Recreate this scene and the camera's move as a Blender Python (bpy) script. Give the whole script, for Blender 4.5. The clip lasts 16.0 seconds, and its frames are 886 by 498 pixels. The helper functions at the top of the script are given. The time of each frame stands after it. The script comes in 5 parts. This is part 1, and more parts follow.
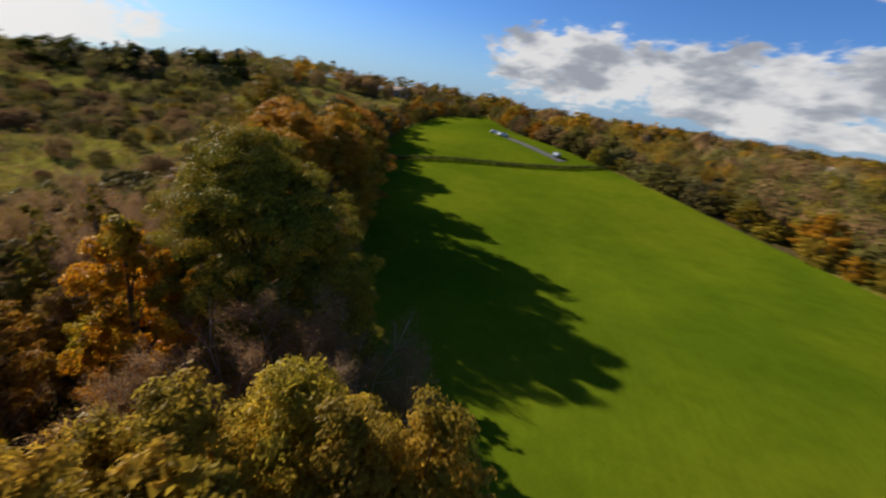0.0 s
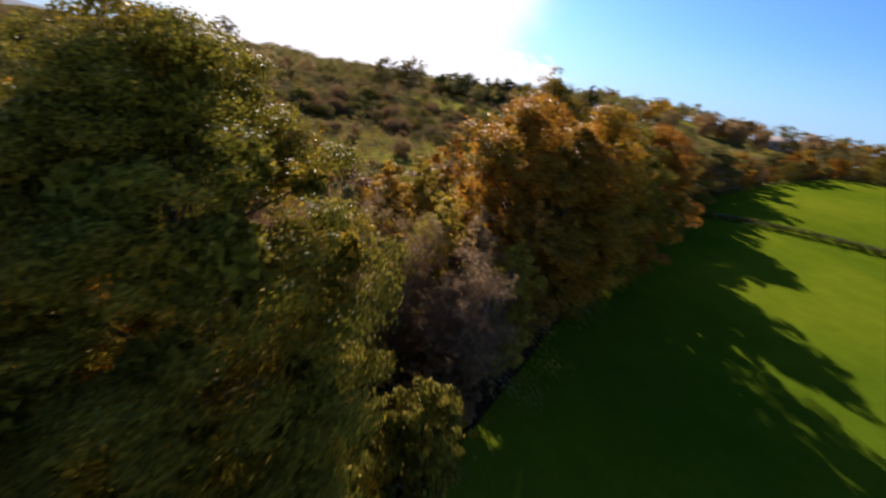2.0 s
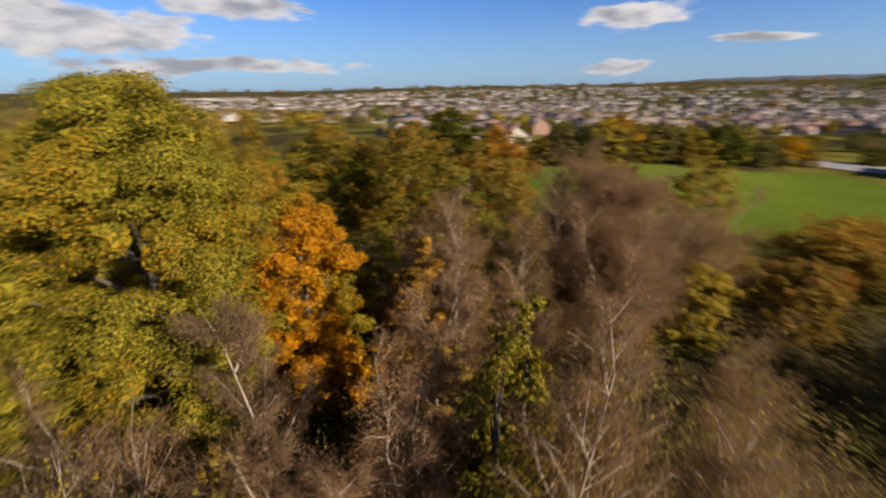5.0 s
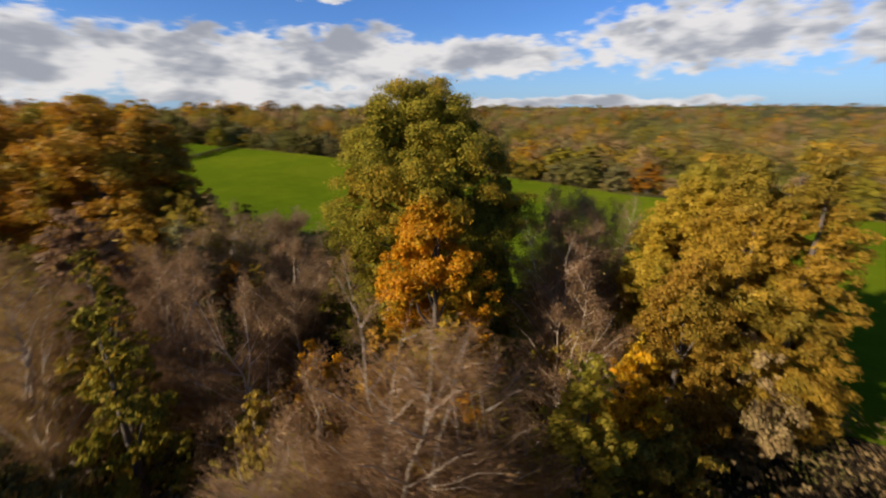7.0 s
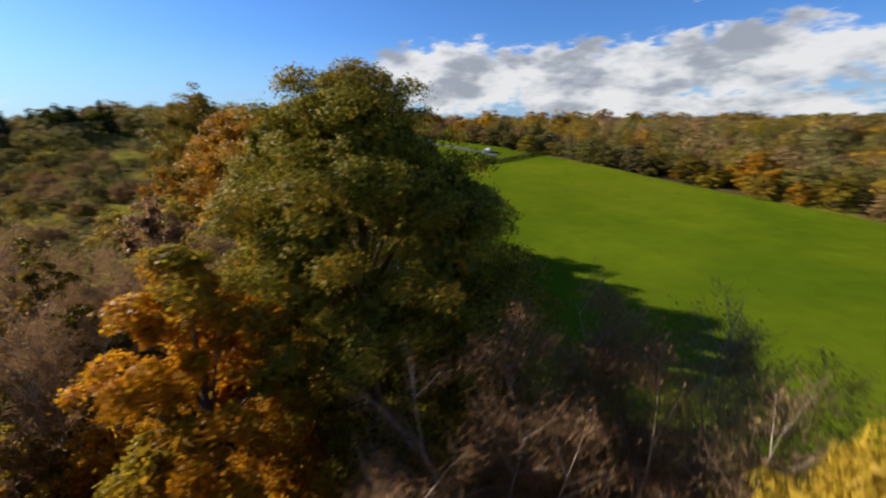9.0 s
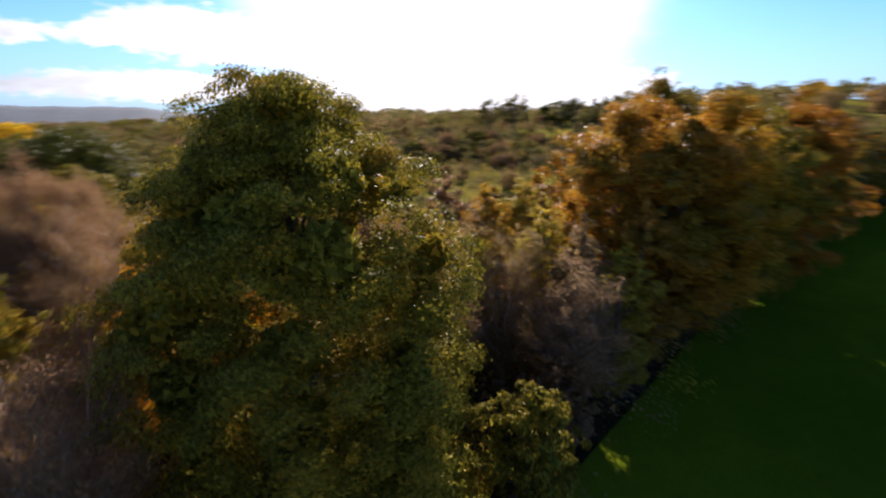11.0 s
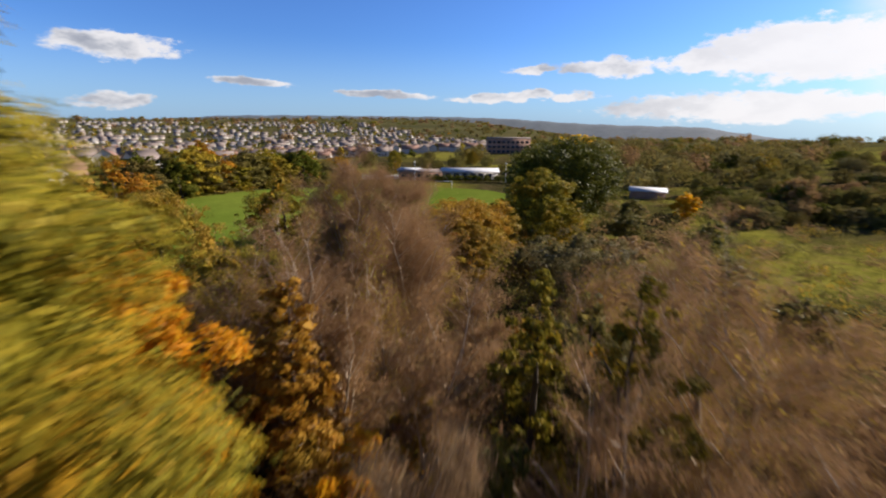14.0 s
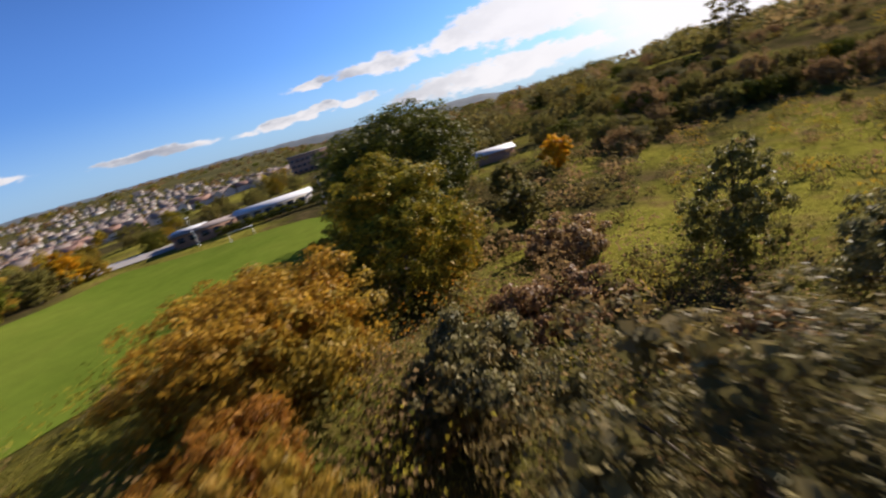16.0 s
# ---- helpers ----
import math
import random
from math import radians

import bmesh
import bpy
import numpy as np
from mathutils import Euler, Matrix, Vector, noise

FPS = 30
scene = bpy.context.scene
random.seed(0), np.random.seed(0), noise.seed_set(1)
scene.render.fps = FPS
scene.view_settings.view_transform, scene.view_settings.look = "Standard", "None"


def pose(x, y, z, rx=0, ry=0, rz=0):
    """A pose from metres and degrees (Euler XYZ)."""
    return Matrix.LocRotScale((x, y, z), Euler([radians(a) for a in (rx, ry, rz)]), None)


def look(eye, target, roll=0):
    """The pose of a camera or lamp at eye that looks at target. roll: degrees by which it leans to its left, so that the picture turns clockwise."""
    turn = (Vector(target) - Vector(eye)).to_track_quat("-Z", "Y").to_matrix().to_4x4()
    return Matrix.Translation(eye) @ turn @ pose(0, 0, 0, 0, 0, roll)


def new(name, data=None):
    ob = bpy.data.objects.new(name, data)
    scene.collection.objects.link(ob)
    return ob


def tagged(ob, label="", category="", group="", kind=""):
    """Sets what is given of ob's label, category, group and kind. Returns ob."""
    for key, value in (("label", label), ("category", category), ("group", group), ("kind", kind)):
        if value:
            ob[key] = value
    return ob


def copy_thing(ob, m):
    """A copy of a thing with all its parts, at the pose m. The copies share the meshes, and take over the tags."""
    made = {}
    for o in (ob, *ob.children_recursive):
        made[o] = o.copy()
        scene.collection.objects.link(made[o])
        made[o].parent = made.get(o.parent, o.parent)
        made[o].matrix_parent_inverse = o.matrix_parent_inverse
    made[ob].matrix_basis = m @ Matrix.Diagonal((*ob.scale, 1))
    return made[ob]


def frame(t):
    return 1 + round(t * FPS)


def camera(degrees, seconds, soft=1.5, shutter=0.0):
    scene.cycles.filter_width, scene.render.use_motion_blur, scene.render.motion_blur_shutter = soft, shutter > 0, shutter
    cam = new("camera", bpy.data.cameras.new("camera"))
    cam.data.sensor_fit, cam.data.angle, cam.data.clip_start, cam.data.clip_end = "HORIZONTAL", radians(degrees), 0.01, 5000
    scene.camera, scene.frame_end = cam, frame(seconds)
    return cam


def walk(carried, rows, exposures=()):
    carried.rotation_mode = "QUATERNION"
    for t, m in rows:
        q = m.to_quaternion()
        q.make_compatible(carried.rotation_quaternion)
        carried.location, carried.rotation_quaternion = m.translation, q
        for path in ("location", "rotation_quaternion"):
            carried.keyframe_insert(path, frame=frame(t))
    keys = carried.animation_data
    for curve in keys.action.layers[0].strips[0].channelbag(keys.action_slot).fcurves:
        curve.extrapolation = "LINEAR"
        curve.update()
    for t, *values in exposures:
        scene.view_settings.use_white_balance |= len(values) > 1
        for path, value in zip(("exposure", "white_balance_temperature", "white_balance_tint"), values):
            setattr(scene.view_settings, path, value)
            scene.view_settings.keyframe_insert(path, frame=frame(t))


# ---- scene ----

cam = camera(93.4, 16.0, soft=2.0, shutter=0.5)
PATH = [
    (0, (17.05, -21.07, 2.04), (15.06, -11.92, -1.46), 9.0),
    (0.25, (17.74, -18.66, 1.85), (14.61, -9.96, -1.96), 9.0),
    (0.5, (18.18, -16.12, 1.59), (14.11, -7.94, -2.47), 8.5),
    (0.75, (18.19, -13.4, 1.19), (13.47, -5.66, -3.03), 7.1),
    (1, (18.11, -10.74, 0.58), (12.83, -3.36, -3.64), 5.7),
    (1.25, (18.13, -8.3, -0.25), (12.26, -1.28, -4.29), 5.2),
    (1.5, (17.63, -5.72, -1.01), (11.17, 0.86, -4.88), 6.6),
    (1.75, (16.1, -2.7, -1.46), (9.08, 3.3, -5.29), 9.7),
    (2, (14.29, 0.3, -1.62), (6.63, 5.44, -5.47), 11.7),
    (2.25, (12.85, 2.83, -1.67), (4.47, 6.74, -5.49), 10.2),
    (2.5, (10.86, 5.31, -2.07), (1.89, 7.75, -5.77), 9.2),
    (2.75, (8.02, 7.28, -3.09), (-1.29, 8.23, -6.6), 11.9),
    (3, (4.90, 8.78, -3.99), (-4.51, 8.11, -7.31), 14.8),
    (3.25, (2.06, 10.26, -4.08), (-7.08, 7.75, -7.27), 13.6),
    (3.5, (-0.46, 11.67, -3.85), (-8.86, 7.26, -7.01), 10.4),
    (3.75, (-3.18, 13.61, -3.88), (-10.39, 7.49, -7.13), 7.9),
    (4, (-5.53, 14.96, -3.85), (-11.19, 7.44, -7.24), 5.8),
    (4.25, (-7.93, 15.05, -3.36), (-11.72, 6.50, -6.88), 3.1),
    (4.5, (-10.84, 14.41, -2.7), (-12.53, 5.24, -6.3), 0.7),
    (4.75, (-13.99, 13.44, -2.25), (-13.4, 4.13, -5.87), -0.4),
    (5, (-16.95, 12.02, -2.16), (-14.12, 3.13, -5.75), -0.8),
    (5.2, (-18.6, 10.43, -2.34), (-14.14, 2.22, -5.9), -0.9),
    (5.6, (-20.56, 5.12, -2.68), (-13.08, -0.55, -6.15), -0.9),
    (6, (-20.99, -2.1, -2.89), (-11.74, -3.87, -6.25), -0.6),
    (6.4, (-20.05, -9.74, -3.0), (-10.9, -7.33, -6.25), -0.2),
    (6.8, (-17.87, -16.32, -3.07), (-10.26, -10.66, -6.23), -0.1),
    (7.1, (-15.52, -19.66, -3.12), (-9.29, -12.49, -6.24), -0.2),
    (7.3, (-13.65, -20.78, -3.16), (-8.14, -13.03, -6.27), -0.5),
    (7.5, (-11.58, -21.0, -3.22), (-6.58, -12.92, -6.34), -0.9),
    (7.75, (-8.97, -20.92, -3.35), (-4.59, -12.49, -6.48), -1.4),
    (8, (-6.37, -20.56, -3.48), (-2.68, -11.79, -6.56), -1.6),
    (8.25, (-3.77, -19.8, -3.53), (-0.87, -10.71, -6.5), -1.0),
    (8.5, (-1.23, -18.7, -3.5), (0.79, -9.34, -6.39), -0.4),
    (8.7, (0.75, -17.63, -3.41), (1.97, -8.13, -6.31), -0.2),
    (9, (3.7, -15.84, -3.24), (3.59, -6.28, -6.17), -0.2),
    (9.4, (7.51, -13.16, -2.95), (5.43, -3.84, -5.93), -0.6),
    (9.8, (10.91, -10.12, -2.66), (6.74, -1.56, -5.71), -1.0),
    (10.2, (13.63, -6.74, -2.43), (7.43, 0.46, -5.56), -1.2),
    (10.5, (15.06, -3.96, -2.34), (7.52, 1.78, -5.53), -1.1),
    (10.8, (15.83, -0.99, -2.35), (7.24, 2.95, -5.61), -0.6),
    (11, (15.96, 1.06, -2.41), (6.88, 3.64, -5.72), -0.1),
    (11.25, (15.86, 3.44, -2.5), (6.49, 4.27, -5.89), 0.7),
    (11.5, (15.45, 5.48, -2.62), (6.09, 4.78, -6.07), 1.1),
    (11.75, (14.69, 7.13, -2.79), (5.5, 5.33, -6.3), 1.0),
    (12, (13.61, 8.36, -2.97), (4.63, 5.73, -6.51), 0.8),
    (12.25, (12.18, 9.37, -3.11), (3.47, 5.99, -6.68), 0.8),
    (12.5, (10.48, 10.13, -3.31), (2.08, 6.05, -6.88), 0.5),
    (12.75, (8.60, 10.67, -3.61), (0.53, 5.93, -7.16), -0.6),
    (13, (6.42, 10.87, -3.92), (-1.29, 5.53, -7.40), -1.8),
    (13.25, (3.92, 10.55, -4.11), (-3.46, 4.70, -7.45), -2.3),
    (13.5, (1.29, 9.75, -4.17), (-5.73, 3.37, -7.32), -2.0),
    (13.75, (-1.29, 8.48, -4.11), (-7.87, 1.57, -7.11), -0.9),
    (14, (-4.15, 6.63, -4.13), (-10.34, -0.67, -7.03), 0.3),
    (14.25, (-7.30, 3.95, -4.36), (-13.33, -3.48, -7.26), 0.9),
    (14.5, (-10.62, 0.92, -4.69), (-16.75, -6.42, -7.63), 0.4),
    (14.75, (-14.02, -1.97, -4.99), (-20.44, -9.03, -7.95), -1.7),
    (15, (-17.51, -4.8, -5.4), (-24.32, -11.49, -8.4), -4.5),
    (15.25, (-21.17, -7.7, -6.08), (-28.32, -13.99, -9.14), -7.4),
    (15.5, (-24.85, -10.59, -6.97), (-32.36, -16.4, -10.1), -10.3),
    (15.75, (-28.46, -13.3, -7.97), (-36.37, -18.53, -11.14), -13.4),
    (16, (-32.01, -15.91, -9.0), (-40.32, -20.46, -12.2), -16.5),
]

walk(cam, [(t, look(eye, target, roll)) for t, eye, target, roll in PATH],
     exposures=[(0.0, 0.56, 6550, 11), (0.5, 0.58, 6450, 13), (1.5, 0.72, 6300, 18), (2.5, 1.10, 6300, 20), (3.5, 1.02, 6350, 18), (5.0, 0.58, 6750, 15), (7.5, 0.68, 6600, 11), (8.5, 0.66, 6450, 9), (11.0, 1.18, 6250, 19), (12.0, 1.1, 6300, 19), (13.0, 1.08, 6400, 17), (14.5, 0.70, 6450, 13), (16.0, 0.8, 6450, 16)])

# ---- world and sun ----
SUN_AZ, SUN_EL = 72.0, 25.0   # degrees, anticlockwise from +y, and above the horizon
sun_way = Vector((-math.sin(radians(SUN_AZ)) * math.cos(radians(SUN_EL)), math.cos(radians(SUN_AZ)) * math.cos(radians(SUN_EL)), math.sin(radians(SUN_EL))))
sun_data = bpy.data.lights.new("sun", "SUN")
sun_data.energy, sun_data.angle, sun_data.color = 5.0, radians(0.6), (1.0, 0.90, 0.78)
sun = new("sun", sun_data)
sun.rotation_mode = "QUATERNION"
sun.rotation_quaternion = sun_way.to_track_quat("Z", "Y")

world = bpy.data.worlds.new("sky")
scene.world = world
world.use_nodes = True


class Nodes:
    """Short hand for building a node tree."""

    def __init__(self, tree):
        self.tree = tree
        tree.nodes.clear()

    def add(self, kind, inputs=None, operation=None, use_clamp=False, interpolation_type=None):
        n = self.tree.nodes.new(kind)
        if operation:
            n.operation = operation
        if use_clamp:
            n.use_clamp = True
        if interpolation_type:
            n.interpolation_type = interpolation_type
        for k, v in (inputs or {}).items():
            s = n.inputs[k]
            if isinstance(v, bpy.types.NodeSocket):
                self.tree.links.new(v, s)
            else:
                s.default_value = v
        return n

    def math(self, op, a, b=0.0, clamp=False):
        return self.add("ShaderNodeMath", {0: a, 1: b}, operation=op, use_clamp=clamp).outputs[0]

    def mix(self, fac, a, b, blend="MIX"):
        n = self.add("ShaderNodeMix")
        n.data_type, n.blend_type = "RGBA", blend
        for s, v in ((n.inputs[0], fac), (n.inputs[6], a), (n.inputs[7], b)):
            if isinstance(v, bpy.types.NodeSocket):
                self.tree.links.new(v, s)
            else:
                s.default_value = v if not isinstance(v, tuple) or len(v) == 4 else (*v, 1)
        return n.outputs[2]

    def ramp(self, fac, stops, mode="LINEAR"):
        n = self.add("ShaderNodeValToRGB", {0: fac})
        n.color_ramp.interpolation = mode
        e = n.color_ramp.elements
        while len(e) < len(stops):
            e.new(0.5)
        for el, (p, c) in zip(e, stops):
            el.position = p
            el.color = (*c, 1) if isinstance(c, tuple) else (c, c, c, 1)
        return n.outputs[0]

    def noise(self, vec, scale, detail=4.0, rough=0.55, dist=0.0):
        n = self.add("ShaderNodeTexNoise", {"Scale": scale, "Detail": detail, "Roughness": rough, "Distortion": dist})
        if vec is not None:
            self.tree.links.new(vec, n.inputs["Vector"])
        return n.outputs[0]


CLOUDS = [(-1, 5.0, 12, 4.6), (-16, 5.2, 15, 4.2), (-33, 5.8, 15, 4.2), (-50, 6.4, 13, 2.6), (-60, 0.9, 22, 0.9), (-28, 1.6, 20, 1.5), (-74, 7.6, 14, 3.8), (-33, 14.0, 8, 1.6),
          (-97, 6.5, 17, 3.6), (-122, 5.8, 14, 2.6), (-136, 2.6, 15, 0.9), (-139, 8.6, 8, 1.3), (175.5, 7.4, 6, 1.3), (176, 2.0, 4.5, 1.0), (162, 4.4, 5, 0.6), (147, 3.4, 6.5, 0.7),
          (128, 6.3, 3.6, 0.6), (119, 6.4, 7, 1.1), (110, 6.4, 4, 1.1), (102, 7.0, 9, 3.0), (129, 3.2, 10, 0.6), (106, 1.6, 16, 1.6), (60, 2.0, 13, 3.4)]   # azimuth, elevation, half width, half height, in degrees


def build_sky():
    w = Nodes(world.node_tree)
    sky = w.add("ShaderNodeTexSky")
    sky.sky_type, sky.sun_disc, sky.sun_elevation, sky.sun_rotation = "NISHITA", False, radians(SUN_EL), radians(-SUN_AZ)
    sky.altitude, sky.air_density, sky.dust_density, sky.ozone_density = 100.0, 1.0, 0.6, 2.0
    way = w.add("ShaderNodeTexCoord").outputs["Generated"]
    xyz = w.add("ShaderNodeSeparateXYZ", {0: way})
    up = xyz.outputs[2]
    flat = w.add("ShaderNodeCombineXYZ", {0: xyz.outputs[0], 1: xyz.outputs[1], 2: w.math("MULTIPLY", up, 2.2)}).outputs[0]
    mid = 20.0   # the seam of the azimuth lies opposite to this
    c, s = math.cos(radians(mid)), math.sin(radians(mid))
    ahead = w.math("SUBTRACT", w.math("MULTIPLY", xyz.outputs[1], c), w.math("MULTIPLY", xyz.outputs[0], s))
    aside = w.math("SUBTRACT", w.math("MULTIPLY", xyz.outputs[0], -c), w.math("MULTIPLY", xyz.outputs[1], s))
    az = w.math("MULTIPLY", w.math("ARCTAN2", aside, ahead), 180 / math.pi)
    el = w.math("MULTIPLY", w.math("ARCSINE", up), 180 / math.pi)
    billow = w.noise(flat, 7.5, 6.0, 0.58, 0.15)
    drift = w.noise(flat, 2.6, 3.0, 0.5)
    az = w.math("ADD", az, w.math("MULTIPLY", w.math("SUBTRACT", drift, 0.5), 14.0))
    el = w.math("ADD", el, w.math("MULTIPLY", w.math("SUBTRACT", billow, 0.5), 3.2))
    field = None
    for a, e, wide, tall in CLOUDS:
        u = w.math("MULTIPLY", w.math("SUBTRACT", az, a - mid), 1 / wide)
        v = w.math("MULTIPLY", w.math("SUBTRACT", el, e), 1 / tall)
        d = w.math("SUBTRACT", 1.0, w.math("ADD", w.math("MULTIPLY", u, u), w.math("MULTIPLY", v, v)))
        field = d if field is None else w.math("MAXIMUM", field, d)
    field = w.math("ADD", field, w.math("MULTIPLY", w.math("SUBTRACT", w.noise(flat, 20.0, 6.0, 0.64), 0.5), 3.0))

    def towards(az, el, lo, hi):
        d = Vector((-math.sin(radians(az)) * math.cos(radians(el)), math.cos(radians(az)) * math.cos(radians(el)), math.sin(radians(el))))
        dot = w.add("ShaderNodeVectorMath", {0: way, 1: d}, operation="DOT_PRODUCT").outputs["Value"]
        return w.add("ShaderNodeMapRange", {0: dot, 1: math.cos(radians(hi)), 2: math.cos(radians(lo)), 3: 0.0, 4: 1.0}, interpolation_type="SMOOTHSTEP").outputs[0]

    mask = w.add("ShaderNodeMapRange", {0: field, 1: -0.10, 2: 0.50, 3: 0.0, 4: 0.96}, interpolation_type="SMOOTHSTEP").outputs[0]
    lift = w.add("ShaderNodeVectorMath", {0: flat, 1: (-0.05, 0.02, 0.09)}, operation="ADD").outputs["Vector"]
    shade = w.math("SUBTRACT", w.noise(lift, 7.5, 6.0, 0.58, 0.15), billow)
    depth = w.math("MULTIPLY", field, 0.16, clamp=True)
    thick = w.math("ADD", w.math("ADD", w.math("MULTIPLY", shade, 1.2), depth), 0.345)
    cloud = w.ramp(thick, [(0.34, (10.0, 9.9, 9.8)), (0.47, (8.0, 8.1, 8.3)), (0.56, (5.8, 6.05, 6.5)), (0.68, (4.3, 4.6, 5.2))])
    zenith = w.add("ShaderNodeMapRange", {0: up, 1: 0.22, 2: 0.55, 3: 1.0, 4: 0.62}, interpolation_type="SMOOTHSTEP").outputs[0]
    blue = w.mix(0.78, sky.outputs[0], (0.50, 1.08, 2.1), "MULTIPLY")
    blue = w.add("ShaderNodeVectorMath", {0: blue, "Scale": zenith}, operation="SCALE").outputs["Vector"]
    haze = w.add("ShaderNodeMapRange", {0: up, 1: 0.0, 2: 0.18, 3: 0.50, 4: 0.0}, interpolation_type="SMOOTHSTEP").outputs[0]
    blue = w.mix(haze, blue, (5.0, 7.4, 10.4))
    cloud = w.mix(towards(SUN_AZ + 2, 10, 12, 58), cloud, (11.2, 11.1, 11.0))
    col = w.mix(mask, blue, cloud)
    near = towards(SUN_AZ + 2, 12, 8, 62)
    veil = w.math("ADD", towards(SUN_AZ + 2, 15, 2, 29), w.math("MULTIPLY", w.math("SUBTRACT", w.noise(flat, 6.0, 5.0, 0.55), 0.5), w.math("MULTIPLY", near, 0.45)))
    veil = w.add("ShaderNodeMapRange", {0: veil, 1: 0.02, 2: 0.70, 3: 0.0, 4: 1.0}, interpolation_type="SMOOTHSTEP").outputs[0]
    col = w.mix(veil, col, (11.6, 11.5, 11.4))
    back = w.add("ShaderNodeBackground", {0: col, 1: 0.05})
    w.tree.links.new(back.outputs[0], w.add("ShaderNodeOutputWorld").inputs[0])


build_sky()

# ---- materials ----


def material(name):
    m = bpy.data.materials.new(name)
    m.use_nodes = True
    return m, Nodes(m.node_tree)


def finish(n, shader):
    n.tree.links.new(shader, n.add("ShaderNodeOutputMaterial").inputs[0])


def twig_material(name, a, b):
    """Fine twigs: round, so that light from behind still catches their flanks."""
    m, n = material(name)
    obj = n.add("ShaderNodeTexCoord").outputs["Object"]
    col = n.mix(n.math("ADD", n.math("MULTIPLY", n.noise(obj, 0.5, 5.0, 0.6), 1.5), -0.25, clamp=True), a, b)
    per = n.add("ShaderNodeNewGeometry").outputs["Random Per Island"]
    col = n.mix(0.6, col, n.ramp(per, [(0.0, 0.65), (1.0, 1.3)]), "MULTIPLY")
    body = n.add("ShaderNodeBsdfDiffuse", {"Color": col})
    thin = n.add("ShaderNodeBsdfTranslucent", {"Color": col})
    finish(n, n.add("ShaderNodeMixShader", {0: 0.46, 1: body.outputs[0], 2: thin.outputs[0]}).outputs[0])
    return m


LEAVES = {}


def leaf_material(name, stops, patch=None, glow=0.42, rough=0.5, gloss=0.12):
    """Leaves: each one takes its own tone; some light passes through them. patch: a second set of tones in whole boughs."""
    LEAVES[name] = (stops, patch, glow)
    m, n = material(name)
    geo = n.add("ShaderNodeNewGeometry")
    per_leaf = geo.outputs["Random Per Island"]
    info = n.add("ShaderNodeObjectInfo")
    obj = n.add("ShaderNodeTexCoord").outputs["Object"]
    col = n.ramp(per_leaf, [(i / max(1, len(stops) - 1), c) for i, c in enumerate(stops)])
    if patch:
        where = n.noise(obj, 0.23, 2.0, 0.5)
        fac = n.add("ShaderNodeMapRange", {0: where, 1: 0.50, 2: 0.60, 3: 0.0, 4: 0.85}).outputs[0]
        col = n.mix(fac, col, n.ramp(per_leaf, [(i / max(1, len(patch) - 1), c) for i, c in enumerate(patch)]))
    tone = n.math("ADD", n.math("MULTIPLY", n.noise(obj, 0.6, 3.0), 0.7), 0.62)
    hue = n.add("ShaderNodeHueSaturation", {"Hue": n.math("ADD", n.math("MULTIPLY", info.outputs["Random"], 0.026), 0.489), "Saturation": 1.0,
                                             "Value": n.math("MULTIPLY", tone, n.math("ADD", n.math("MULTIPLY", info.outputs["Random"], 0.35), 0.82)), "Color": col})
    body = n.add("ShaderNodeBsdfPrincipled", {"Base Color": hue.outputs[0], "Roughness": rough, "Specular IOR Level": gloss})
    thin = n.add("ShaderNodeBsdfTranslucent", {"Color": hue.outputs[0]})
    both = n.add("ShaderNodeMixShader", {0: glow, 1: body.outputs[0], 2: thin.outputs[0]})
    finish(n, both.outputs[0])
    return m


def plain_material(name, a, b, scale=3.0, rough=0.8, bump=0.3, fine=30.0, metal=0.0):
    """A matt surface that wanders between two tones, with fine relief."""
    m, n = material(name)
    obj = n.add("ShaderNodeTexCoord").outputs["Object"]
    wide, grain = n.noise(obj, scale, 5.0, 0.6), n.noise(obj, fine, 3.0)
    col = n.mix(n.math("ADD", n.math("MULTIPLY", wide, 1.5), -0.25, clamp=True), a, b)
    col = n.mix(0.35, col, n.ramp(grain, [(0.3, 0.55), (0.7, 1.25)]), "MULTIPLY")
    relief = n.add("ShaderNodeBump", {"Strength": bump, "Distance": 0.02, "Height": grain})
    body = n.add("ShaderNodeBsdfPrincipled", {"Base Color": col, "Roughness": rough, "Metallic": metal, "Normal": relief.outputs[0]})
    finish(n, body.outputs[0])
    return m


